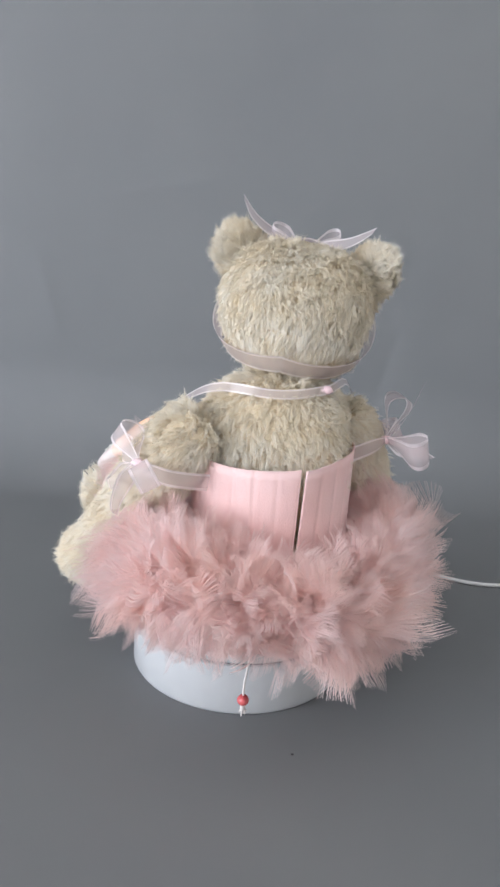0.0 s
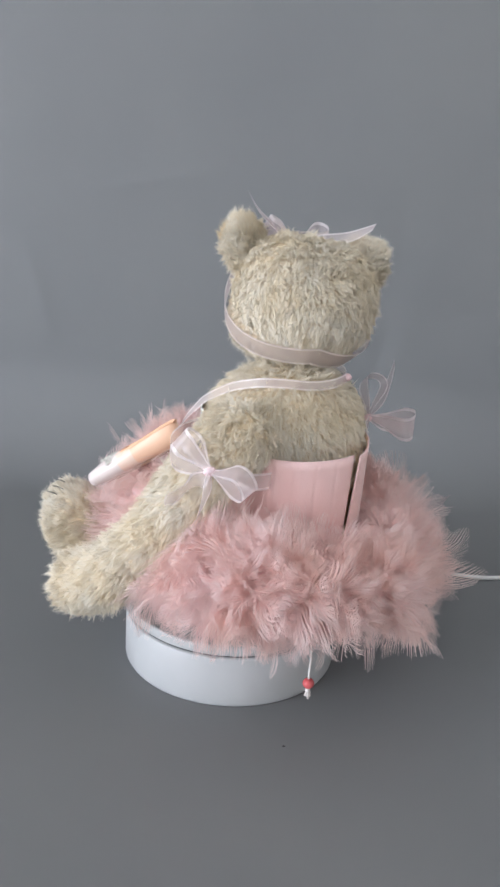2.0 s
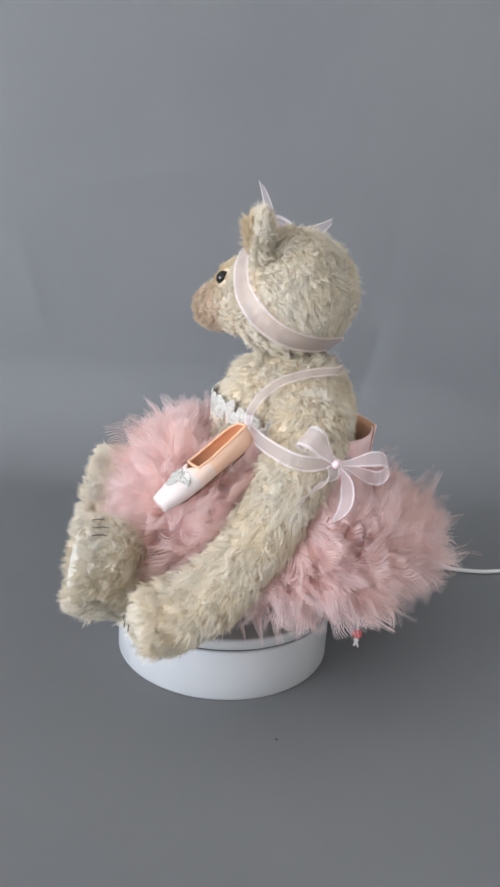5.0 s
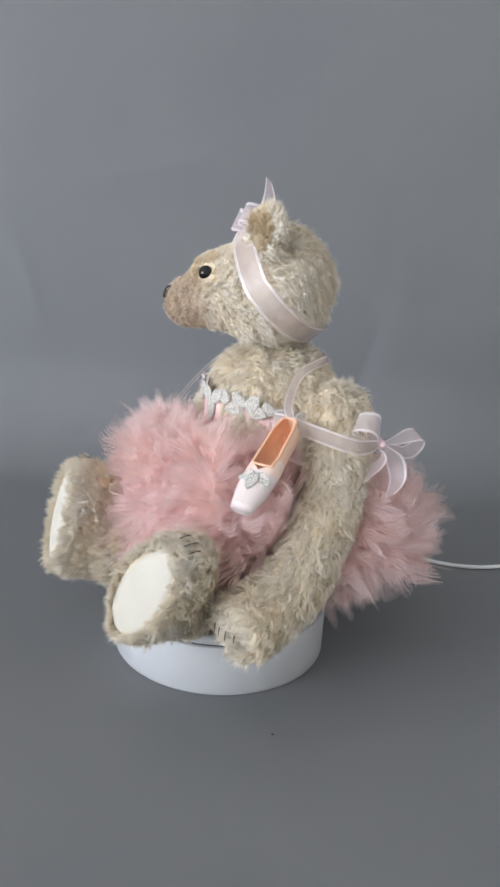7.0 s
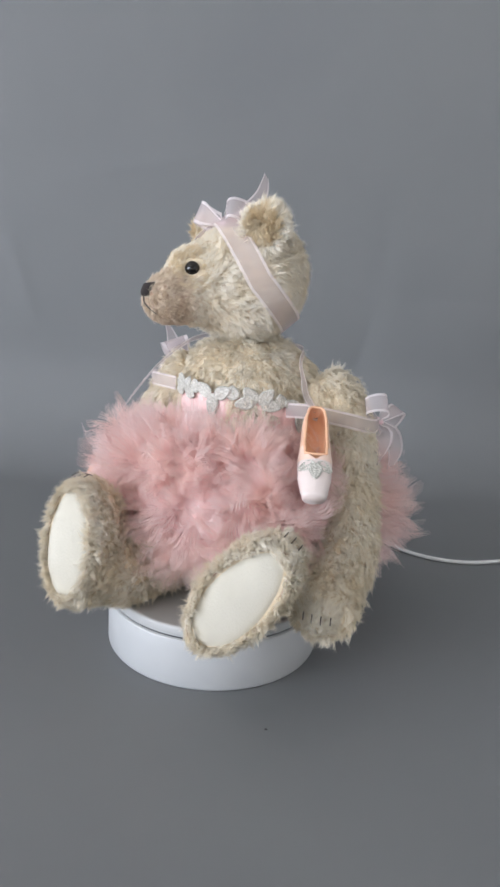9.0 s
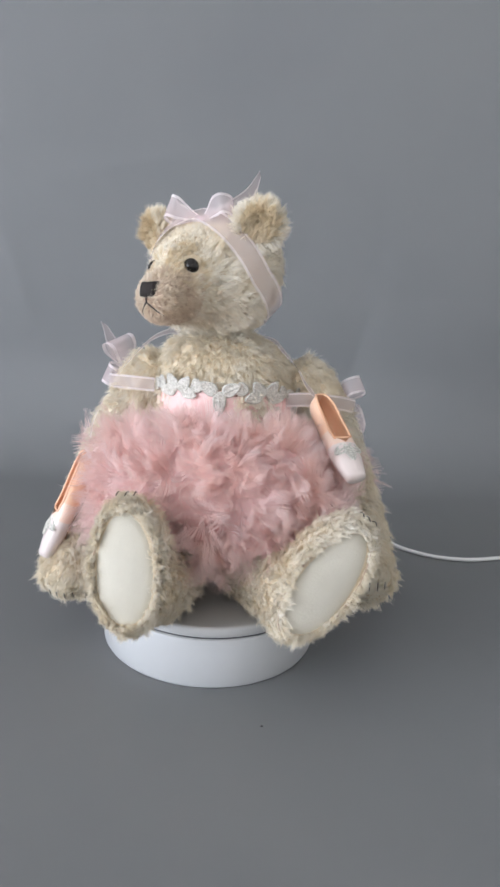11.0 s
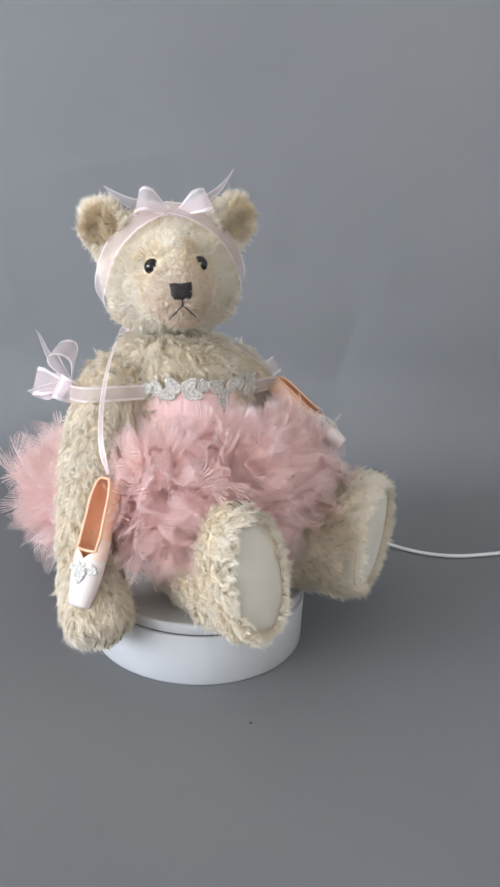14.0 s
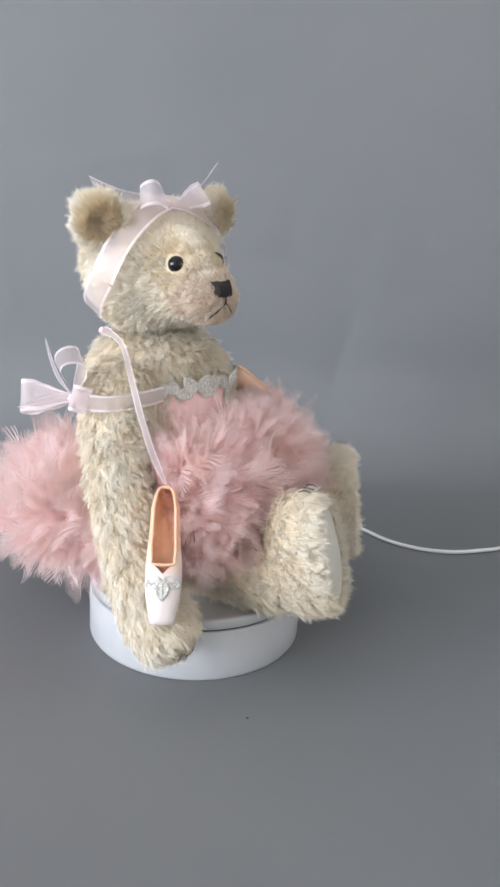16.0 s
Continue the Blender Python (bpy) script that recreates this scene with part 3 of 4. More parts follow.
def bear_leg(bear, hip, ankle, top, bottom, normal, stitches):
    """A leg that lies on the platter, its foot turned up, with an oval felt sole."""
    top, bottom, normal = (np.array(a, float) for a in (top, bottom, normal))
    up = unit(top - bottom)
    normal = unit(normal - (normal @ up) * up)
    side = np.cross(up, normal)
    mid = (top + bottom) / 2
    tall = np.linalg.norm(top - bottom) / 2
    hip, ankle = np.array(hip, float), np.array(ankle, float)

    def shape(p):
        q = np.stack([(p - mid) @ side, (p - mid) @ up, (p - mid) @ normal], 1)
        foot = ellipsoid(q, (0, 0, -13), (20.5, tall + 4, 24))
        sole = q[:, 2] - 0.5
        leg = cone(p, hip, ankle, 25, 22)
        return np.maximum(blend(foot, leg, 14), sole)
    v, f = star(shape, ankle + (mid - ankle) * 0.35, 190, 6)
    tri = f
    q = np.stack([(v - mid) @ side, (v - mid) @ up, (v - mid) @ normal], 1)
    c = q[tri].mean(1)
    flat = c[:, 2] > -0.2
    path = np.linspace(hip, mid, 12)
    rim = flat & ((c[:, 0] / 17.5) ** 2 + (c[:, 1] / (tall + 1)) ** 2 > 0.88)
    coat = fur(v, tri[~flat], 68000, 8.0, along(path), 0.42, 0.55, 0.5, 6.0)
    tuft = fur(v, tri[(c[:, 2] > -7) & ~flat], 13000, 8.0, lambda p, n: np.tile(normal * 1.4, (len(p), 1)) + (p - mid) * 0.02, 0.5, 0.75, 0.6)
    leg = ride("leg", furred("leg", v, tri, ["fur", "pelt"], (0, coat), (0, tuft)), bear, "cream mohair leg with the foot turned up")
    # the padded oval
    rows, n, m = [], 9, 40
    for i in range(n):
        k = i / (n - 1)
        for j in range(m):
            a = 2 * np.pi * j / m
            x, y = 17.3 * k * math.cos(a) * (1 - 0.10 * math.sin(a)), (tall - 0.5) * k * math.sin(a)
            rows.append(mid + side * x + up * y + normal * (3.6 * (1 - k ** 2.6) + 0.2 - 1.5 * (k == 1)))
    faces = [[i * m + j, (i + 1) * m + j, (i + 1) * m + (j + 1) % m, i * m + (j + 1) % m] for i in range(n - 1) for j in range(m)]
    ride("foot_pad", mesh_of("foot_pad", np.array(rows) * MM, faces, ["pad"]), leg, "oval cream felt foot pad")
    a = np.linspace(0, 2 * np.pi, 61)
    ring = mid + np.outer(17.9 * np.cos(a) * (1 - 0.10 * np.sin(a)), side) + np.outer((tall + 0.2) * np.sin(a), up) + normal * 0.7
    tv, tf = tube(ring, 0.4, 6, cap=False)
    ride("seam", mesh_of("seam", tv * MM, tf, ["muzzle_skin"]), leg, "sewn seam round the foot pad")
    pieces = []
    for x, length in stitches:
        s = mid + side * x + up * (tall + 5.5) - normal * 2
        pieces.append(tube(spline([s, s - normal * length * 0.4 + up * 1.6, s - normal * length * 0.75 + up * 1.0], 6), 0.28, 6))
    v, f = joined(*pieces)
    ride("toe_stitches", mesh_of("toe_stitches", v * MM, f, ["thread"]), leg, "dark thread toe stitches")


def teddy_bear():
    bear = rider("teddy_bear", "cream mohair teddy bear dressed as a ballerina, sitting on the turntable", "teddy bear")
    bear_body(bear)
    bear_head(bear)
    bear_arm(bear, ARM_L)
    bear_arm(bear, ARM_R)
    bear_leg(bear, (22, -8, 66), (4, 72, 65), (6, 102, 124), (-5, 115, 57), (-0.30, 0.94, 0.15), [(-5, 10), (0, 12), (5, 9)])
    bear_leg(bear, (-10, -8, 66), (-66, 34, 65), (-114, 41, 115), (-83, 73, 55), (-0.59, 0.80, 0.12), [(-5, 9), (0, 12), (5, 10)])


# ---- the dress ----
def ribbon_strip(path, across, width, body="organza", edge="selvedge", rim=0.12, cols=4, wave=0.0):
    """A flat woven ribbon with shiny edges along a path; width may vary along it."""
    path, across = np.asarray(path, float), unit(np.asarray(across, float))
    n = len(path)
    width = np.broadcast_to(np.asarray(width, float), (n,))
    u = np.concatenate([[-0.5, -0.5 + rim], np.linspace(-0.5 + rim, 0.5 - rim, cols)[1:-1], [0.5 - rim, 0.5]])
    m = len(u)
    nrm = unit(np.cross(np.gradient(path, axis=0), across))
    v = (path[:, None] + across[:, None] * (width[:, None] * u)[..., None]
         + nrm[:, None] * (wave * np.sin(np.arange(n)[:, None] * 0.9 + u * 5))[..., None]).reshape(-1, 3)
    f = [[i * m + j, i * m + j + 1, (i + 1) * m + j + 1, (i + 1) * m + j] for i in range(n - 1) for j in range(m - 1)]
    w = [1 if j in (0, m - 2) else 0 for i in range(n - 1) for j in range(m - 1)]
    return v, f, w


def ribbon_mesh(name, strips):
    v, f = joined(*[(a, b) for a, b, _ in strips])
    return mesh_of(name, v * MM, f, ["organza", "selvedge"], sum((c for _, _, c in strips), []))


def loop_strip(knot, out, puff, length, height, width, twist=0.25):
    """One loop of a bow: leaves the knot, swells and comes back to it."""
    out, puff = unit(out), np.asarray(puff, float)
    puff = unit(puff - (puff @ out) * out)
    side = np.cross(out, puff)
    s = np.linspace(0, 1, 25)
    p = np.array(knot, float) + np.outer(length * np.sin(np.pi * s) ** 0.8, out) + np.outer(height * np.sin(2 * np.pi * s) * np.sin(np.pi * s) ** 0.35, puff)
    across = side + np.outer(twist * np.cos(np.pi * s), out)
    w = width * (0.22 + 0.78 * np.clip(np.sin(np.pi * s) * 1.7, 0, 1))
    return ribbon_strip(p, across, w, rim=0.13, cols=5)


def tail_strip(points, side, width, start=0.25):
    p = spline(points, 14)
    s = np.linspace(0, 1, 14)
    w = width * np.clip(start + s * 2.2, 0, 1) * (1 - 0.7 * s ** 3)
    a = np.tile(np.array(side, float), (14, 1)) + 0.25 * np.sin(s * 3)[:, None]
    t = np.gradient(p, axis=0)
    a = a - (a * unit(t)).sum(1)[:, None] * unit(t)
    strip = ribbon_strip(p, a, w, rim=0.13, cols=5)
    v = strip[0].reshape(14, -1, 3)
    v[-1] += unit(t[-1]) * np.linspace(0, width * 0.35, v.shape[1])[:, None]  # cut on the slant
    return (v.reshape(-1, 3), *strip[1:])


def knot_mesh(at, size, axis=(1, 0, 0)):
    v, f = ball(3)
    axis = unit(axis)
    v = v * size * 0.8 + np.outer(v @ axis, axis) * size * 0.35
    v = v * (1 + 0.10 * np.sin(v[:, :1] * 3 + v[:, 2:] * 2))
    return mesh_of("knot", (v + np.array(at)) * MM, f, ["knot"])


def leaf_mesh(name, at, normal, up, length, width):
    """A beaded leaf: raised rim, vein and a hollow between them."""
    normal, up = unit(normal), np.asarray(up, float)
    up = unit(up - (up @ normal) * normal)
    side = np.cross(up, normal)
    rows, n, m = [], 8, 28
    for i in range(n):
        k = i / (n - 1)
        for j in range(m):
            a = 2 * np.pi * j / m
            y = 0.5 * length * math.cos(a) * k
            x = 0.5 * width * math.sin(a) * (1 - 0.35 * math.cos(a)) * k
            h = 0.4 + 0.35 * math.exp(-((k - 0.86) / 0.12) ** 2) + 0.3 * math.exp(-(x / 0.6) ** 2) + 0.12 * math.sin(7 * a) * k - (0.9 if i == n - 1 else 0)
            rows.append(np.array(at) + side * x + up * (y + length * 0.5) + normal * h)
    f = [[i * m + j, (i + 1) * m + j, (i + 1) * m + (j + 1) % m, i * m + (j + 1) % m] for i in range(n - 1) for j in range(m)]
    return mesh_of(name, np.array(rows) * MM, f, ["glitter"])


def bodice_radius(a, z):
    """Outline of the bodice round the body's axis; it stands off a little behind."""
    behind = max(0.0, -math.sin(a))
    return 50.5 + 3.0 * behind * (z - 105) / 60 + 0.0


def bodice_top(a):
    return 168 + 6.5 * math.sin(a) - 1.5 * math.sin(2 * a)


def bodice_point(a, z, off=0.0):
    r = bodice_radius(a, z) + off
    return np.array((BODY_C[0] + r * math.cos(a), BODY_C[1] + r * math.sin(a), z))


OPEN = radians(-72)  # where the bodice meets behind


def ballet_dress():
    dress = rider("ballet_dress", "pink satin bodice with a fluffy pink tulle tutu", "dress")
    # bodice: two panels that meet behind, each with an outer face and a lining
    for name, a0, a1, flare in (("bodice_panel", OPEN + 0.03, OPEN + math.pi, 0), ("bodice_panel", OPEN + math.pi, OPEN + 2 * math.pi + 0.0, 1)):
        rows, n, m = [], 150, 12
        for lay in (0.0, -0.9):
            for i in range(n):
                a = a0 + (a1 - a0) * i / (n - 1)
                near = max(0.0, 1 - (i / (n - 1) if flare == 0 else 1 - i / (n - 1)) * 7)
                for j in range(m):
                    z = 96 + (bodice_top(a) - 96) * j / (m - 1)
                    p = bodice_point(a, z, lay + near * (4.0 if flare == 0 else 1.0) * (j / (m - 1)) - 0.45 * max(0.0, math.cos((a - OPEN) * 26)) ** 14)
                    rows.append(p)
        face = [[i * m + j, (i + 1) * m + j, (i + 1) * m + j + 1, i * m + j + 1] for i in range(n - 1) for j in range(m - 1)]
        inner = [[n * m + k for k in q][::-1] for q in face]
        rim = [[i * m + m - 1, (i + 1) * m + m - 1, n * m + (i + 1) * m + m - 1, n * m + i * m + m - 1] for i in range(n - 1)]
        rim += [[e * m + j, e * m + j + 1, n * m + e * m + j + 1, n * m + e * m + j] for e in (0, n - 1) for j in range(m - 1)]
        w = [0] * len(face) + [1] * len(inner) + [0] * len(rim)
        ride(name, mesh_of(name, np.array(rows) * MM, face + inner + rim, ["satin", "lining"], w), dress, "pleated pink satin bodice panel with peach lining")
    # beaded leaves along the front of the neckline
    leaves = []
    for a in (0.78, 1.93, 3.10):  # a spray of three with one hanging
        leaves += [(a, -90), (a - 0.05, 28), (a + 0.05, 152)]
    for a in (1.36, 2.52):  # a butterfly of four between the sprays
        leaves += [(a - 0.03, 50), (a + 0.03, 130), (a - 0.06, -12), (a + 0.06, 192)]
    for a in (0.44, 1.07, 1.65, 2.22, 2.82):
        leaves += [(a, 75)]
    for a, turn in leaves:
        p = bodice_point(a, bodice_top(a) - 1.0, 1.2)
        nrm = np.array((math.cos(a), math.sin(a), 0.0))
        tan = np.array((-math.sin(a), math.cos(a), 0.0))
        up = -tan * math.cos(radians(turn)) + np.array((0, 0, 1.0)) * math.sin(radians(turn))
        size = 16.5 if turn == -90 else 9.5 if turn == 75 else 13.0
        ride("beaded_leaf", leaf_mesh("beaded_leaf", p - up * 1.0, nrm, up, size, 8.5), dress, "silver beaded leaf")
    tutu(dress)


def skirt_form(a):
    """Height of the tutu's middle and half its depth, by direction: higher in front, drooping at one side behind."""
    front = 0.5 + 0.5 * np.sin(a - 0.45)
    turn = (a + 0.65 + np.pi) % (2 * np.pi) - np.pi
    droop = np.exp(-(turn / 0.6) ** 2)
    return 89 - 8 * droop + 17 * front, 26 + 10 * droop + 25 * front


def skirt_point(a, b, extra=0.0):
    """A point of the gathered mass: a round the waist, b round its section (0 outward), and the way out of it there."""
    rise, half = skirt_form(a)
    out = np.stack([np.cos(a), np.sin(a), 0 * a], -1)
    up = np.array((0, 0, 1.0))
    c, s = np.cos(b)[..., None], np.sin(b)[..., None]
    n = unit(out * c * half[..., None] + up * s * 27)
    p = np.array((*BODY_C, 0.0)) + out * (66 + (29 + 10 * np.clip(np.sin(a - 0.45), 0, 1) + 5 * np.clip(np.cos(a - 3.6), 0, 1) ** 2)[..., None] * c) + up * (rise[..., None] + half[..., None] * s)
    return p + n * extra, n


def beside_arms(p):
    """Presses the tulle in towards the body where an arm lies over it."""
    p = p.copy()
    for arm, wide, under in ((ARM_L, 21, 21), (ARM_R, 21, 21), (SHOE_L, 15, 9)):
        path = spline(arm, 40)[::-1]
        level = np.clip((p[:, 2] - path[0, 2] + 14) / 8, 0, 1) if wide == 15 else 1.0
        ax, ay = (np.interp(p[:, 2], path[:, 2], path[:, i]) - BODY_C[i] for i in (0, 1))
        reach, turn = np.hypot(ax, ay), np.arctan2(ay, ax)
        x, y = p[:, 0] - BODY_C[0], p[:, 1] - BODY_C[1]
        r, a = np.hypot(x, y), np.arctan2(y, x)
        gap = ((a - turn + np.pi) % (2 * np.pi) - np.pi) * reach
        press = level * np.exp(-(np.abs(gap) / wide) ** 4) * np.maximum(0, r - np.maximum(reach - under, 40))
        k = (r - press) / np.maximum(r, 1e-6)
        p[:, 0], p[:, 1] = BODY_C[0] + x * k, BODY_C[1] + y * k
    return p


def tulle_petal(root, away, side, reach, width, folds, bend, seed):
    """One gathered piece of tulle, woven of fine threads: pinched at its root, fanned out in folds, frayed to points at its far edge."""
    n, m = 8, 72
    s, u = np.linspace(0, 1, n)[:, None], np.sort(np.linspace(-1, 1, m) + rng.normal(size=m) * 0.006)[None]
    curl = np.cross(side, away)
    spread = 0.16 + 0.84 * np.sin(np.clip(s * 1.15, 0, 1) * np.pi / 2)
    saw = np.abs(((u * folds * 0.5 + seed * 0.37) % 1.0) * 2 - 1)
    long = reach * (0.72 + 0.36 * saw + 0.12 * np.sin(u * 2.3 + seed)) * (0.98 + 0.05 * rng.random((1, m)))
    fan = 0.6 * u * s
    x = width * 0.5 * u * spread + long * s * np.sin(fan) * 0.6
    y = long * s * np.cos(fan)
    z = (2.0 + 2.4 * s) * np.sin(u * folds * np.pi + seed) * spread + reach * bend * s ** 2 - width * 0.22 * u ** 2 * math.sin(seed * 3.1)
    grid = root + side * x[..., None] + away * y[..., None] + curl * z[..., None]
    flat = grid.reshape(-1, 3)
    grid = (flat + wobble(flat + seed * 13.0, 13.0) * (np.repeat(s.ravel(), m) * 2.6)[:, None]).reshape(n, m, 3)
    half = np.gradient(grid, axis=1) * (0.21 * np.clip((1.06 - s) * 4.0, 0.3, 1) * np.ones((1, m)))[..., None]
    pts = np.stack([grid - half, grid + half], 2).transpose(1, 0, 2, 3).reshape(-1, 3)
    k = (np.arange(m)[:, None] * n + np.arange(n - 1)[None]).reshape(-1, 1) * 2
    return pts, k + np.array([0, 1, 3, 2])


def tutu(dress):
    """A gathered core of tulle with many fanned pieces and loose threads standing out of it."""
    n, m = 300, 72
    a, b = np.meshgrid(np.linspace(0, 2 * np.pi, n, endpoint=False), np.linspace(0, 2 * np.pi, m, endpoint=False), indexing="ij")
    p, nrm = skirt_point(a.ravel(), b.ravel(), -2.5)
    w = wobble(p, 17.0) + 0.5 * wobble(p + 90, 8.0)
    ridge = 1 - np.abs(w[:, 0]) * 1.2 + 0.35 * w[:, 1]
    p = beside_arms(p + nrm * (5.5 * ridge - 6)[:, None] + w * 1.1)
    f = np.array([[i * m + j, ((i + 1) % n) * m + j, ((i + 1) % n) * m + (j + 1) % m, i * m + (j + 1) % m] for i in range(n) for j in range(m)])
    skin = f[:, ::-1]
    fuzz = fur(p, skin, 60000, lambda q: 12.0 + 4.0 * np.sin(q[:, 0] * 0.3 + q[:, 1] * 0.41) * np.sin(q[:, 2] * 0.35), lambda q, n: wobble(q + 17, 14.0), 0.22, 0.9, 0.7, 12.0, 8, 3.5)
    loose = fur(p, skin, 50000, lambda q: 27.0 + 6.0 * np.sin(q[:, 0] * 0.21 + q[:, 2] * 0.3), lambda q, n: wobble(q + 57, 22.0), 0.15, 1.4, 0.8, 20.0, 5, 3.5)
    ride("underskirt", furred("underskirt", p, triangles(skin), ["underskirt", "fuzz"], (1, (beside_arms(fuzz[0]), fuzz[1])), (1, (beside_arms(loose[0]), loose[1]))),
         dress, "dense gathered folds of pink tulle")
    V, F, at = [], [], 0
    count = 900
    A, B = rng.uniform(0, 2 * np.pi, count), rng.uniform(-0.9, 1.58, count)
    short = 1 - 0.35 * np.clip(B - 0.7, 0, 1) - 0.7 * np.clip(-0.2 - B, 0, 1)
    P, N = skirt_point(A, B)
    for k in range(count):
        out = N[k]
        tan = np.array((-math.sin(A[k]), math.cos(A[k]), 0.0))
        fall = np.cross(tan, out)
        away = unit(out + tan * rng.normal() * 0.5 + fall * rng.normal() * 0.5)
        way = rng.uniform(0, np.pi)
        side = tan * math.cos(way) + fall * math.sin(way)
        side = unit(side - (side @ away) * away)
        g, f = tulle_petal(P[k] - out * rng.uniform(8, 14), away, side, rng.uniform(17, 32) * short[k], rng.uniform(16, 34),
                           rng.uniform(1.6, 3.6), rng.normal() * 0.4, rng.uniform(0, 60))
        V.append(g), F.append(f + at)
        at += len(g)
    ob = ride("tutu", mesh_of("tutu", beside_arms(np.concatenate(V)) * MM, np.concatenate(F), ["tulle"]), dress,
              "layers of crumpled pink tulle frayed to points")
    tagged(ob, kind="stuff")


# ---- ribbons and shoes ----
def hair_ribbon():
    top = rider("hair_ribbon", "sheer pink organza ribbon tied in a bow round the bear's head", "ribbon")
    p, centre = band_path(4.6)
    grad = unit(np.gradient(p, axis=0))
    across = unit(np.cross(grad, unit(p - centre)))
    strip = ribbon_strip(p, across, 15.5, rim=0.11, cols=6)
    me = ribbon_mesh("band", [strip])
    move_head(me)
    ride("band", me, top)
    knot = np.array((24.0, -9, 278))
    ride("bow_loop", ribbon_mesh("bow_loop", [loop_strip(knot, (0.92, 0.05, 0.24), (0, 1, 0.45), 24, 7.5, 15)]), top)
    ride("bow_loop", ribbon_mesh("bow_loop", [loop_strip(knot, (-0.88, 0.1, 0.40), (0, 1, 0.45), 23, 7.5, 15)]), top)
    ride("tail", ribbon_mesh("tail", [tail_strip([knot, (8, -14, 286), (-5, -15, 295), (-12, -13, 305)], (0.3, 1, 0.3), 11)]), top)
    ride("tail", ribbon_mesh("tail", [tail_strip([knot, (36, -22, 281), (49, -31, 284), (60, -38, 290)], (-0.2, 0.8, 0.6), 11)]), top)
    ride("knot", knot_mesh(knot, 2.6), top)


def arm_ribbon(knot, band, loops, tails):
    top = rider("arm_ribbon", "sheer pink organza ribbon bow tied round the bear's upper arm", "ribbon", "arm ribbons")
    p = spline(band, 40)
    t = unit(np.gradient(p, axis=0))
    up = np.array((0, 0, 1.0))
    across = up - (t @ up)[:, None] * t
    s = np.linspace(0, 1, 40)
    near = np.exp(-((np.linalg.norm(p - np.array(knot), axis=1)) / 9) ** 2)
    ride("band", ribbon_mesh("band", [ribbon_strip(p, across, 9.5 - 5.5 * near, rim=0.14, cols=5)]), top)
    for out, puff, length, height, width in loops:
        ride("bow_loop", ribbon_mesh("bow_loop", [loop_strip(knot, out, puff, length, height, width)]), top)
    for pts, side in tails:
        ride("tail", ribbon_mesh("tail", [tail_strip([knot, *pts], side, 13)]), top)
    ride("knot", knot_mesh(knot, 3.2), top)


def neck_ribbon():
    top = rider("neck_ribbon", "narrow pink organza ribbon round the bear's neck holding two ballet shoes", "ribbon")
    p = spline([(-57, -28, 170), (-47, -27, 181), (-32, -38, 198), (-12, -58, 204), (8, -67, 205), (28, -65, 205), (44, -52, 204), (52, -34, 204),
                (59, -11, 199), (67, 8, 183), (72, 23, 165), (74, 36, 147), (71, 44, 131)], 90)
    d = p - np.array((12, -33, 150.0))
    far = np.linalg.norm(d, axis=1)
    skin = np.linalg.norm(on_form(body_shape, d, (12, -33, 150)) - np.array((12, -33, 150.0)), axis=1) + 4.5
    hug = np.clip((np.arange(90) - 10) / 8, 0, 1) * np.clip((54 - np.arange(90)) / 8, 0, 1)
    p = np.array((12, -33, 150.0)) + unit(d) * np.where(hug > 0, far + (skin - far) * hug, np.maximum(far, 0))[:, None]
    t = unit(np.gradient(p, axis=0))
    centre = np.stack([np.full(90, 12.0), np.full(90, -30.0), p[:, 2]], 1)
    nrm = unit(p - centre + np.array((0, 0, 8.0)))
    across = unit(np.cross(t, nrm))
    s = np.linspace(0, 1, 90)
    w = 7.0 * np.clip(np.minimum(s, 1 - s) * 12 + 0.45, 0.4, 1)
    ride("band", ribbon_mesh("band", [ribbon_strip(p, across, w * np.where(s > 0.6, 0.55, 0.78), rim=0.16, cols=4)]), top)
    ride("knot", knot_mesh(p[44], 3.0), top)


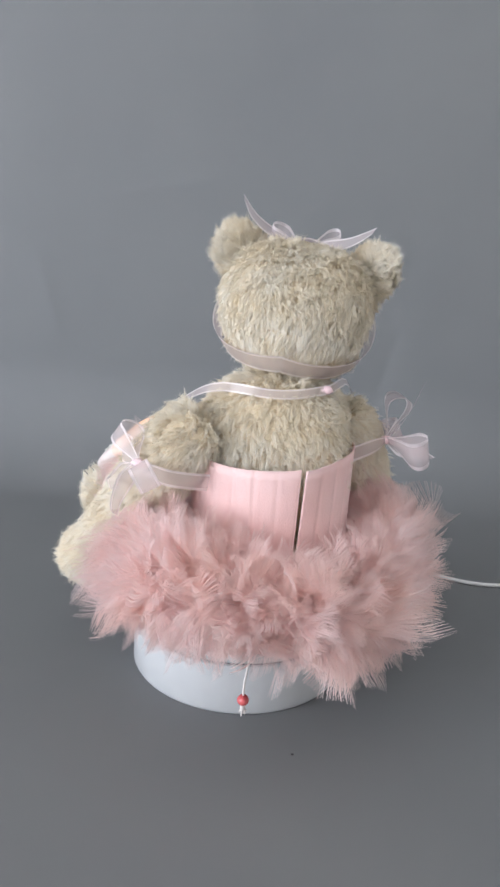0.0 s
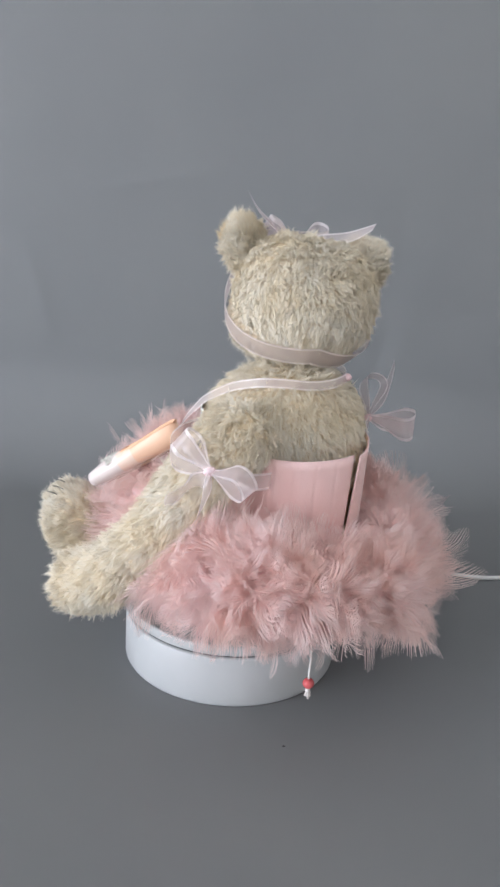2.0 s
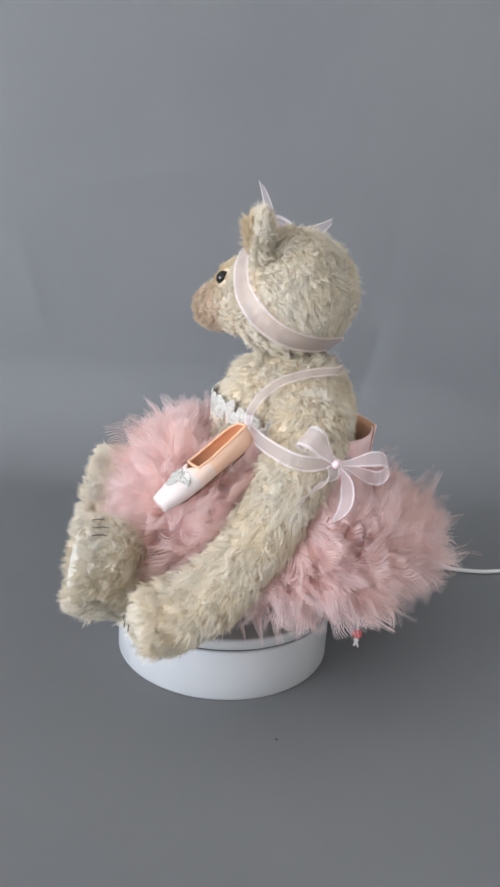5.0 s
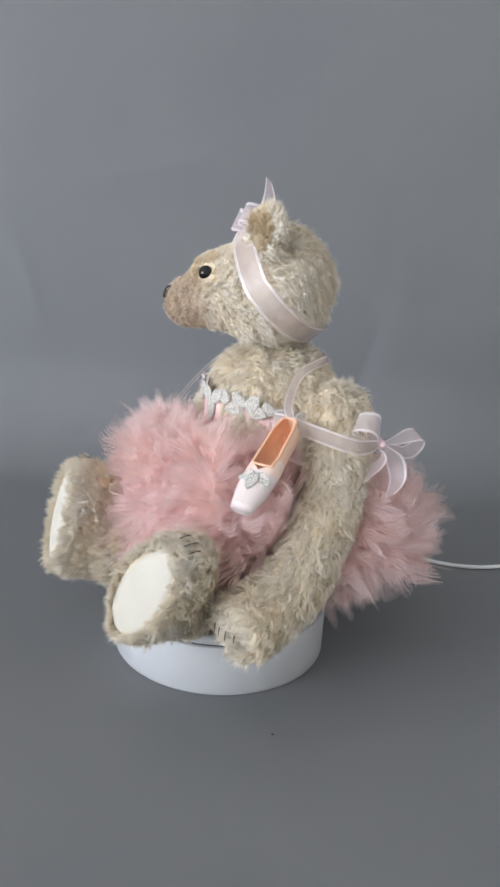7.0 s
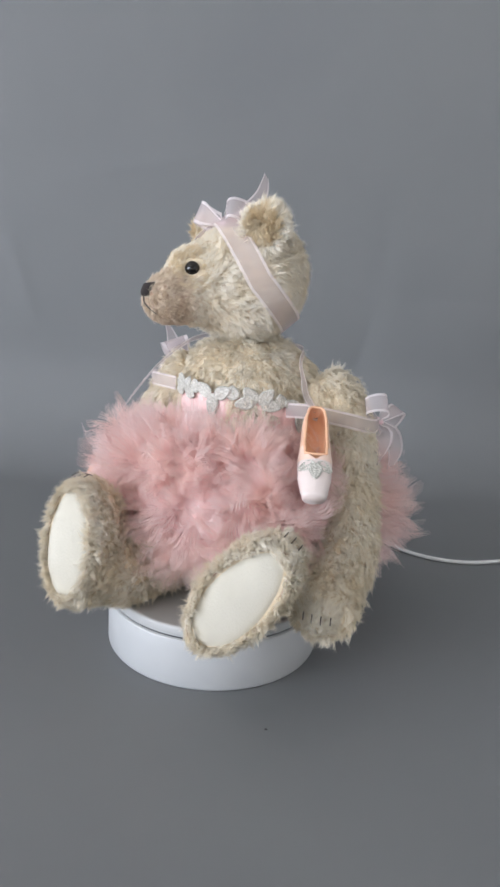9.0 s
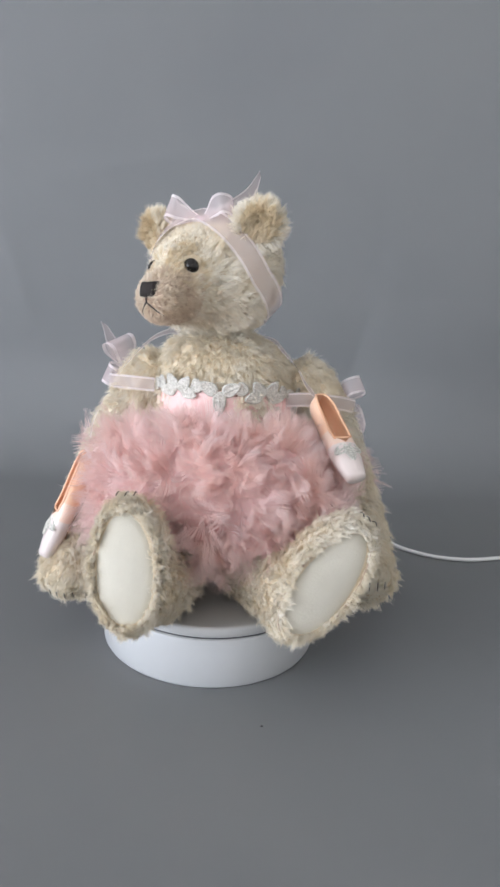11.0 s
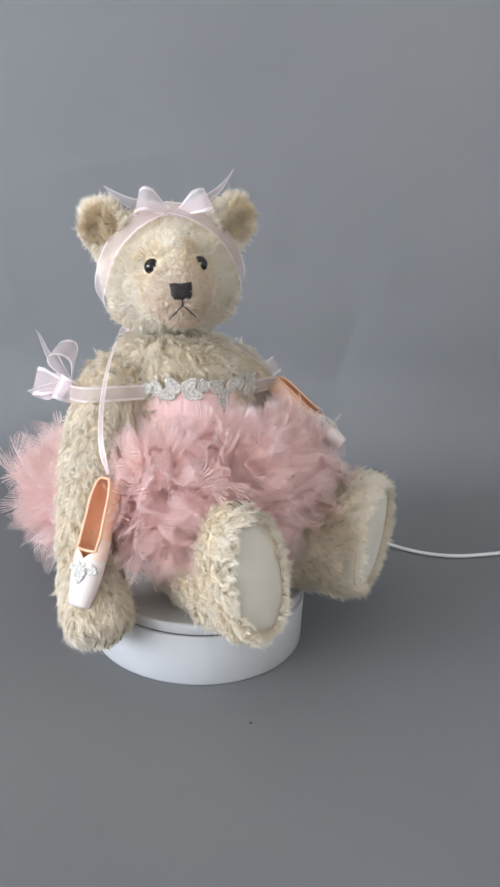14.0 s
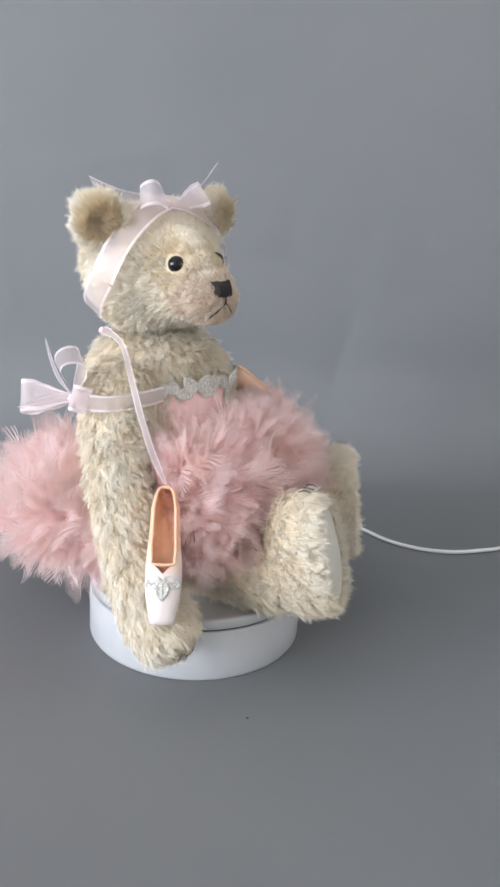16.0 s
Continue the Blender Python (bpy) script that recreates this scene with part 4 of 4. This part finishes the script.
def ballet_shoe(heel, toe, opening):
    """A small pointe shoe: satin upper, lining, binding, sole, a square toe and a beaded spray."""
    top = rider("ballet_shoe", "small pale satin ballet shoe with silver beads, hanging by ribbon", "shoe", "ballet shoes")
    heel, toe = np.array(heel, float), np.array(toe, float)
    ax = unit(toe - heel)
    up = np.array(opening, float)
    up = unit(up - (up @ ax) * ax)
    side = np.cross(ax, up)
    L = np.linalg.norm(toe - heel)
    n, m = 31, 25
    s = np.linspace(0, 1, n)
    keys = [0, 0.04, 0.15, 0.35, 0.6, 0.8, 0.93, 1.0]
    half = np.interp(s, keys, [3.5, 6.2, 8.0, 8.6, 10.2, 9.6, 7.8, 6.6])
    high = np.interp(s, keys, [15, 16.5, 17, 15.5, 13.5, 12.5, 10.5, 9.0])
    sweep = np.interp(s, [0, 0.05, 0.45, 0.56, 0.62, 1], [2.25, 2.3, 2.35, 2.55, math.pi, math.pi])

    def at(i, a, inset):
        x = (half[i] - inset) * math.copysign(abs(math.sin(a)) ** 0.85, math.sin(a))
        y = -math.cos(a) * (high[i] / 2 - inset)
        return heel + ax * (s[i] * L) + side * x + up * y

    def shell(inset, last):
        v = [at(i, -sweep[i] + 2 * sweep[i] * j / (m - 1), inset) for i in range(last) for j in range(m)]
        return v, [[i * m + j, i * m + j + 1, (i + 1) * m + j + 1, (i + 1) * m + j] for i in range(last - 1) for j in range(m - 1)]
    v, f = shell(0.0, n)
    f += [[j for j in range(m)][::-1], [(n - 1) * m + j for j in range(m)]]
    dye = [2 if s[i] < 0.44 else 1 if s[i] < 0.62 else 0 for i in range(n - 1) for _ in range(m - 1)] + [2, 0]
    ride("upper", mesh_of("upper", np.array(v) * MM, f, ["shoe", "shoe_mid", "shoe_heel"], dye), top, "satin upper, peach at the heel and pale at the toe")
    v, f = shell(0.9, 26)
    ride("lining", mesh_of("lining", np.array(v) * MM, [q[::-1] for q in f], ["lining"]), top, "peach lining")
    edge = [i for i in range(n) if sweep[i] < 2.9]
    rim = [at(i, -sweep[i], 0.3) for i in edge] + [at(i, sweep[i], 0.3) for i in edge[::-1]]
    rim = spline(rim + rim[:1], 90)
    v, f = tube(rim, 0.85, 8, cap=False)
    ride("binding", mesh_of("binding", v * MM, f, ["lining"]), top, "peach binding round the opening")
    a = np.linspace(0, 2 * np.pi, 40, endpoint=False)
    base = heel + ax * (L * 0.5) - up * (np.interp(0.5, s, high) / 2)
    rows = []
    for k, d in ((0.0, 0.9), (1.0, 0.9), (1.0, -0.6)):
        for q in a:
            ss = 0.5 + 0.40 * math.cos(q) * k
            x = 5.6 * math.sin(q) * k * (1 + 0.15 * math.cos(q))
            rows.append(heel + ax * (ss * L) + side * x - up * (np.interp(ss, s, high) / 2 + d))
    f = [[i * 40 + j, (i + 1) * 40 + j, (i + 1) * 40 + (j + 1) % 40, i * 40 + (j + 1) % 40] for i in range(2) for j in range(40)]
    ride("sole", mesh_of("sole", np.array(rows) * MM, f, ["sole"]), top, "brown leather sole")
    p = heel + ax * (L * 0.68) + up * (np.interp(0.68, s, high) / 2 + 0.2)
    for x, turn in ((0, 150), (0, 30), (0, 90)):
        d = side * math.cos(radians(turn)) + ax * math.sin(radians(turn)) * 0.55
        ride("beaded_leaf", leaf_mesh("beaded_leaf", p, up + 0.35 * side * math.cos(radians(turn)), d, 11, 7.5), top, "silver beaded leaf")


def pull_cord():
    top = rider("pull_cord", "white pull cord with a coral bead hanging below the tutu", "cord")
    p = spline([(9, -76, 62), (8, -88, 52), (6, -93, 42), (5, -94, 33), (5, -94, 24), (5, -94, 18)], 24)
    v, f = tube(p, 0.7, 8)
    ride("cord", mesh_of("cord", v * MM, f, ["cord"]), top)
    v, f = ball(3)
    ride("bead", mesh_of("bead", (v * np.array((3.5, 3.5, 3.3)) + np.array((5, -94, 25))) * MM, f, ["bead"]), top, "coral red round bead")
    pieces = [tube(spline([(5, -94, 20), (5 + dx * 0.5, -94 + dy * 0.5, 18.5), (5 + dx, -94 + dy, 16 + dz)], 6), 0.55, 6)
              for dx, dy, dz in ((1.6, -0.6, 0), (-1.8, 0.4, 0.8), (0.4, 1.5, -0.8), (-0.5, -1.6, -0.6), (2.4, 0.8, 1.5))]
    kv, kf = ball(2)
    pieces.append((kv * 1.7 + np.array((5, -94, 20.2)), kf.tolist()))
    v, f = joined(*pieces)
    ride("end_knot", mesh_of("end_knot", v * MM, f, ["cord"]), top, "frayed white end knot")


backdrop()
room()
table_thing, platter = turntable()
cable()
speck()
teddy_bear()
ballet_dress()
hair_ribbon()
arm_ribbon((-61, -82, 160), [(-38, -20, 168), (-52, -28, 169), (-68, -44, 166), (-73, -64, 161), (-61, -82, 160), (-46, -88, 155), (-32, -84, 152), (-22, -78, 150)],
           [((0.30, -0.9, -0.05), (-0.45, -0.1, 0.85), 28, 8.5, 11.5), ((-0.40, 0.62, 0.62), (-0.7, -0.5, 0.3), 25, 8, 13)],
           [([(-66, -89, 152), (-70, -91, 142), (-72, -87, 133)], (0.6, 0.6, 0.2)), ([(-68, -80, 154), (-75, -72, 146), (-78, -66, 138)], (0.6, -0.6, 0.2))])
arm_ribbon((84, -24, 168), [(46, -50, 157), (60, -44, 162), (74, -36, 166), (84, -24, 168), (88, -8, 169), (80, 8, 170), (62, 14, 172), (44, 10, 172)],
           [((0.62, -0.75, -0.05), (0.7, 0.5, 0.4), 31, 7, 19), ((0.25, 0.25, 0.9), (0.9, -0.4, -0.1), 29, 8, 20), ((0.35, 0.88, 0.15), (0.85, -0.35, 0.3), 21, 6, 15)],
           [([(92, -24, 178), (99, -22, 190), (104, -20, 202)], (0.3, 0.9, 0.1)), ([(92, -30, 166), (100, -34, 164), (107, -38, 162)], (0.1, 0.2, 1))])
neck_ribbon()
ballet_shoe(SHOE_L[0], SHOE_L[-1], (-0.45, 0.36, 0.80))
ballet_shoe((70, 44, 128), (90, 66, 61), (0.72, 0.69, 0.15))
pull_cord()


def motions():
    """The platter and all that rides on it turn at an even pace."""
    steps = [t * 0.5 for t in range(33)]
    walk(platter, [(t, pose(0, 0, 0, 0, 0, SPIN * t)) for t in steps])
    for ob in TURNING:
        walk(ob, [(t, pose(0, 0, PLATTER_Z, 0, 0, SPIN * t)) for t in steps])


motions()
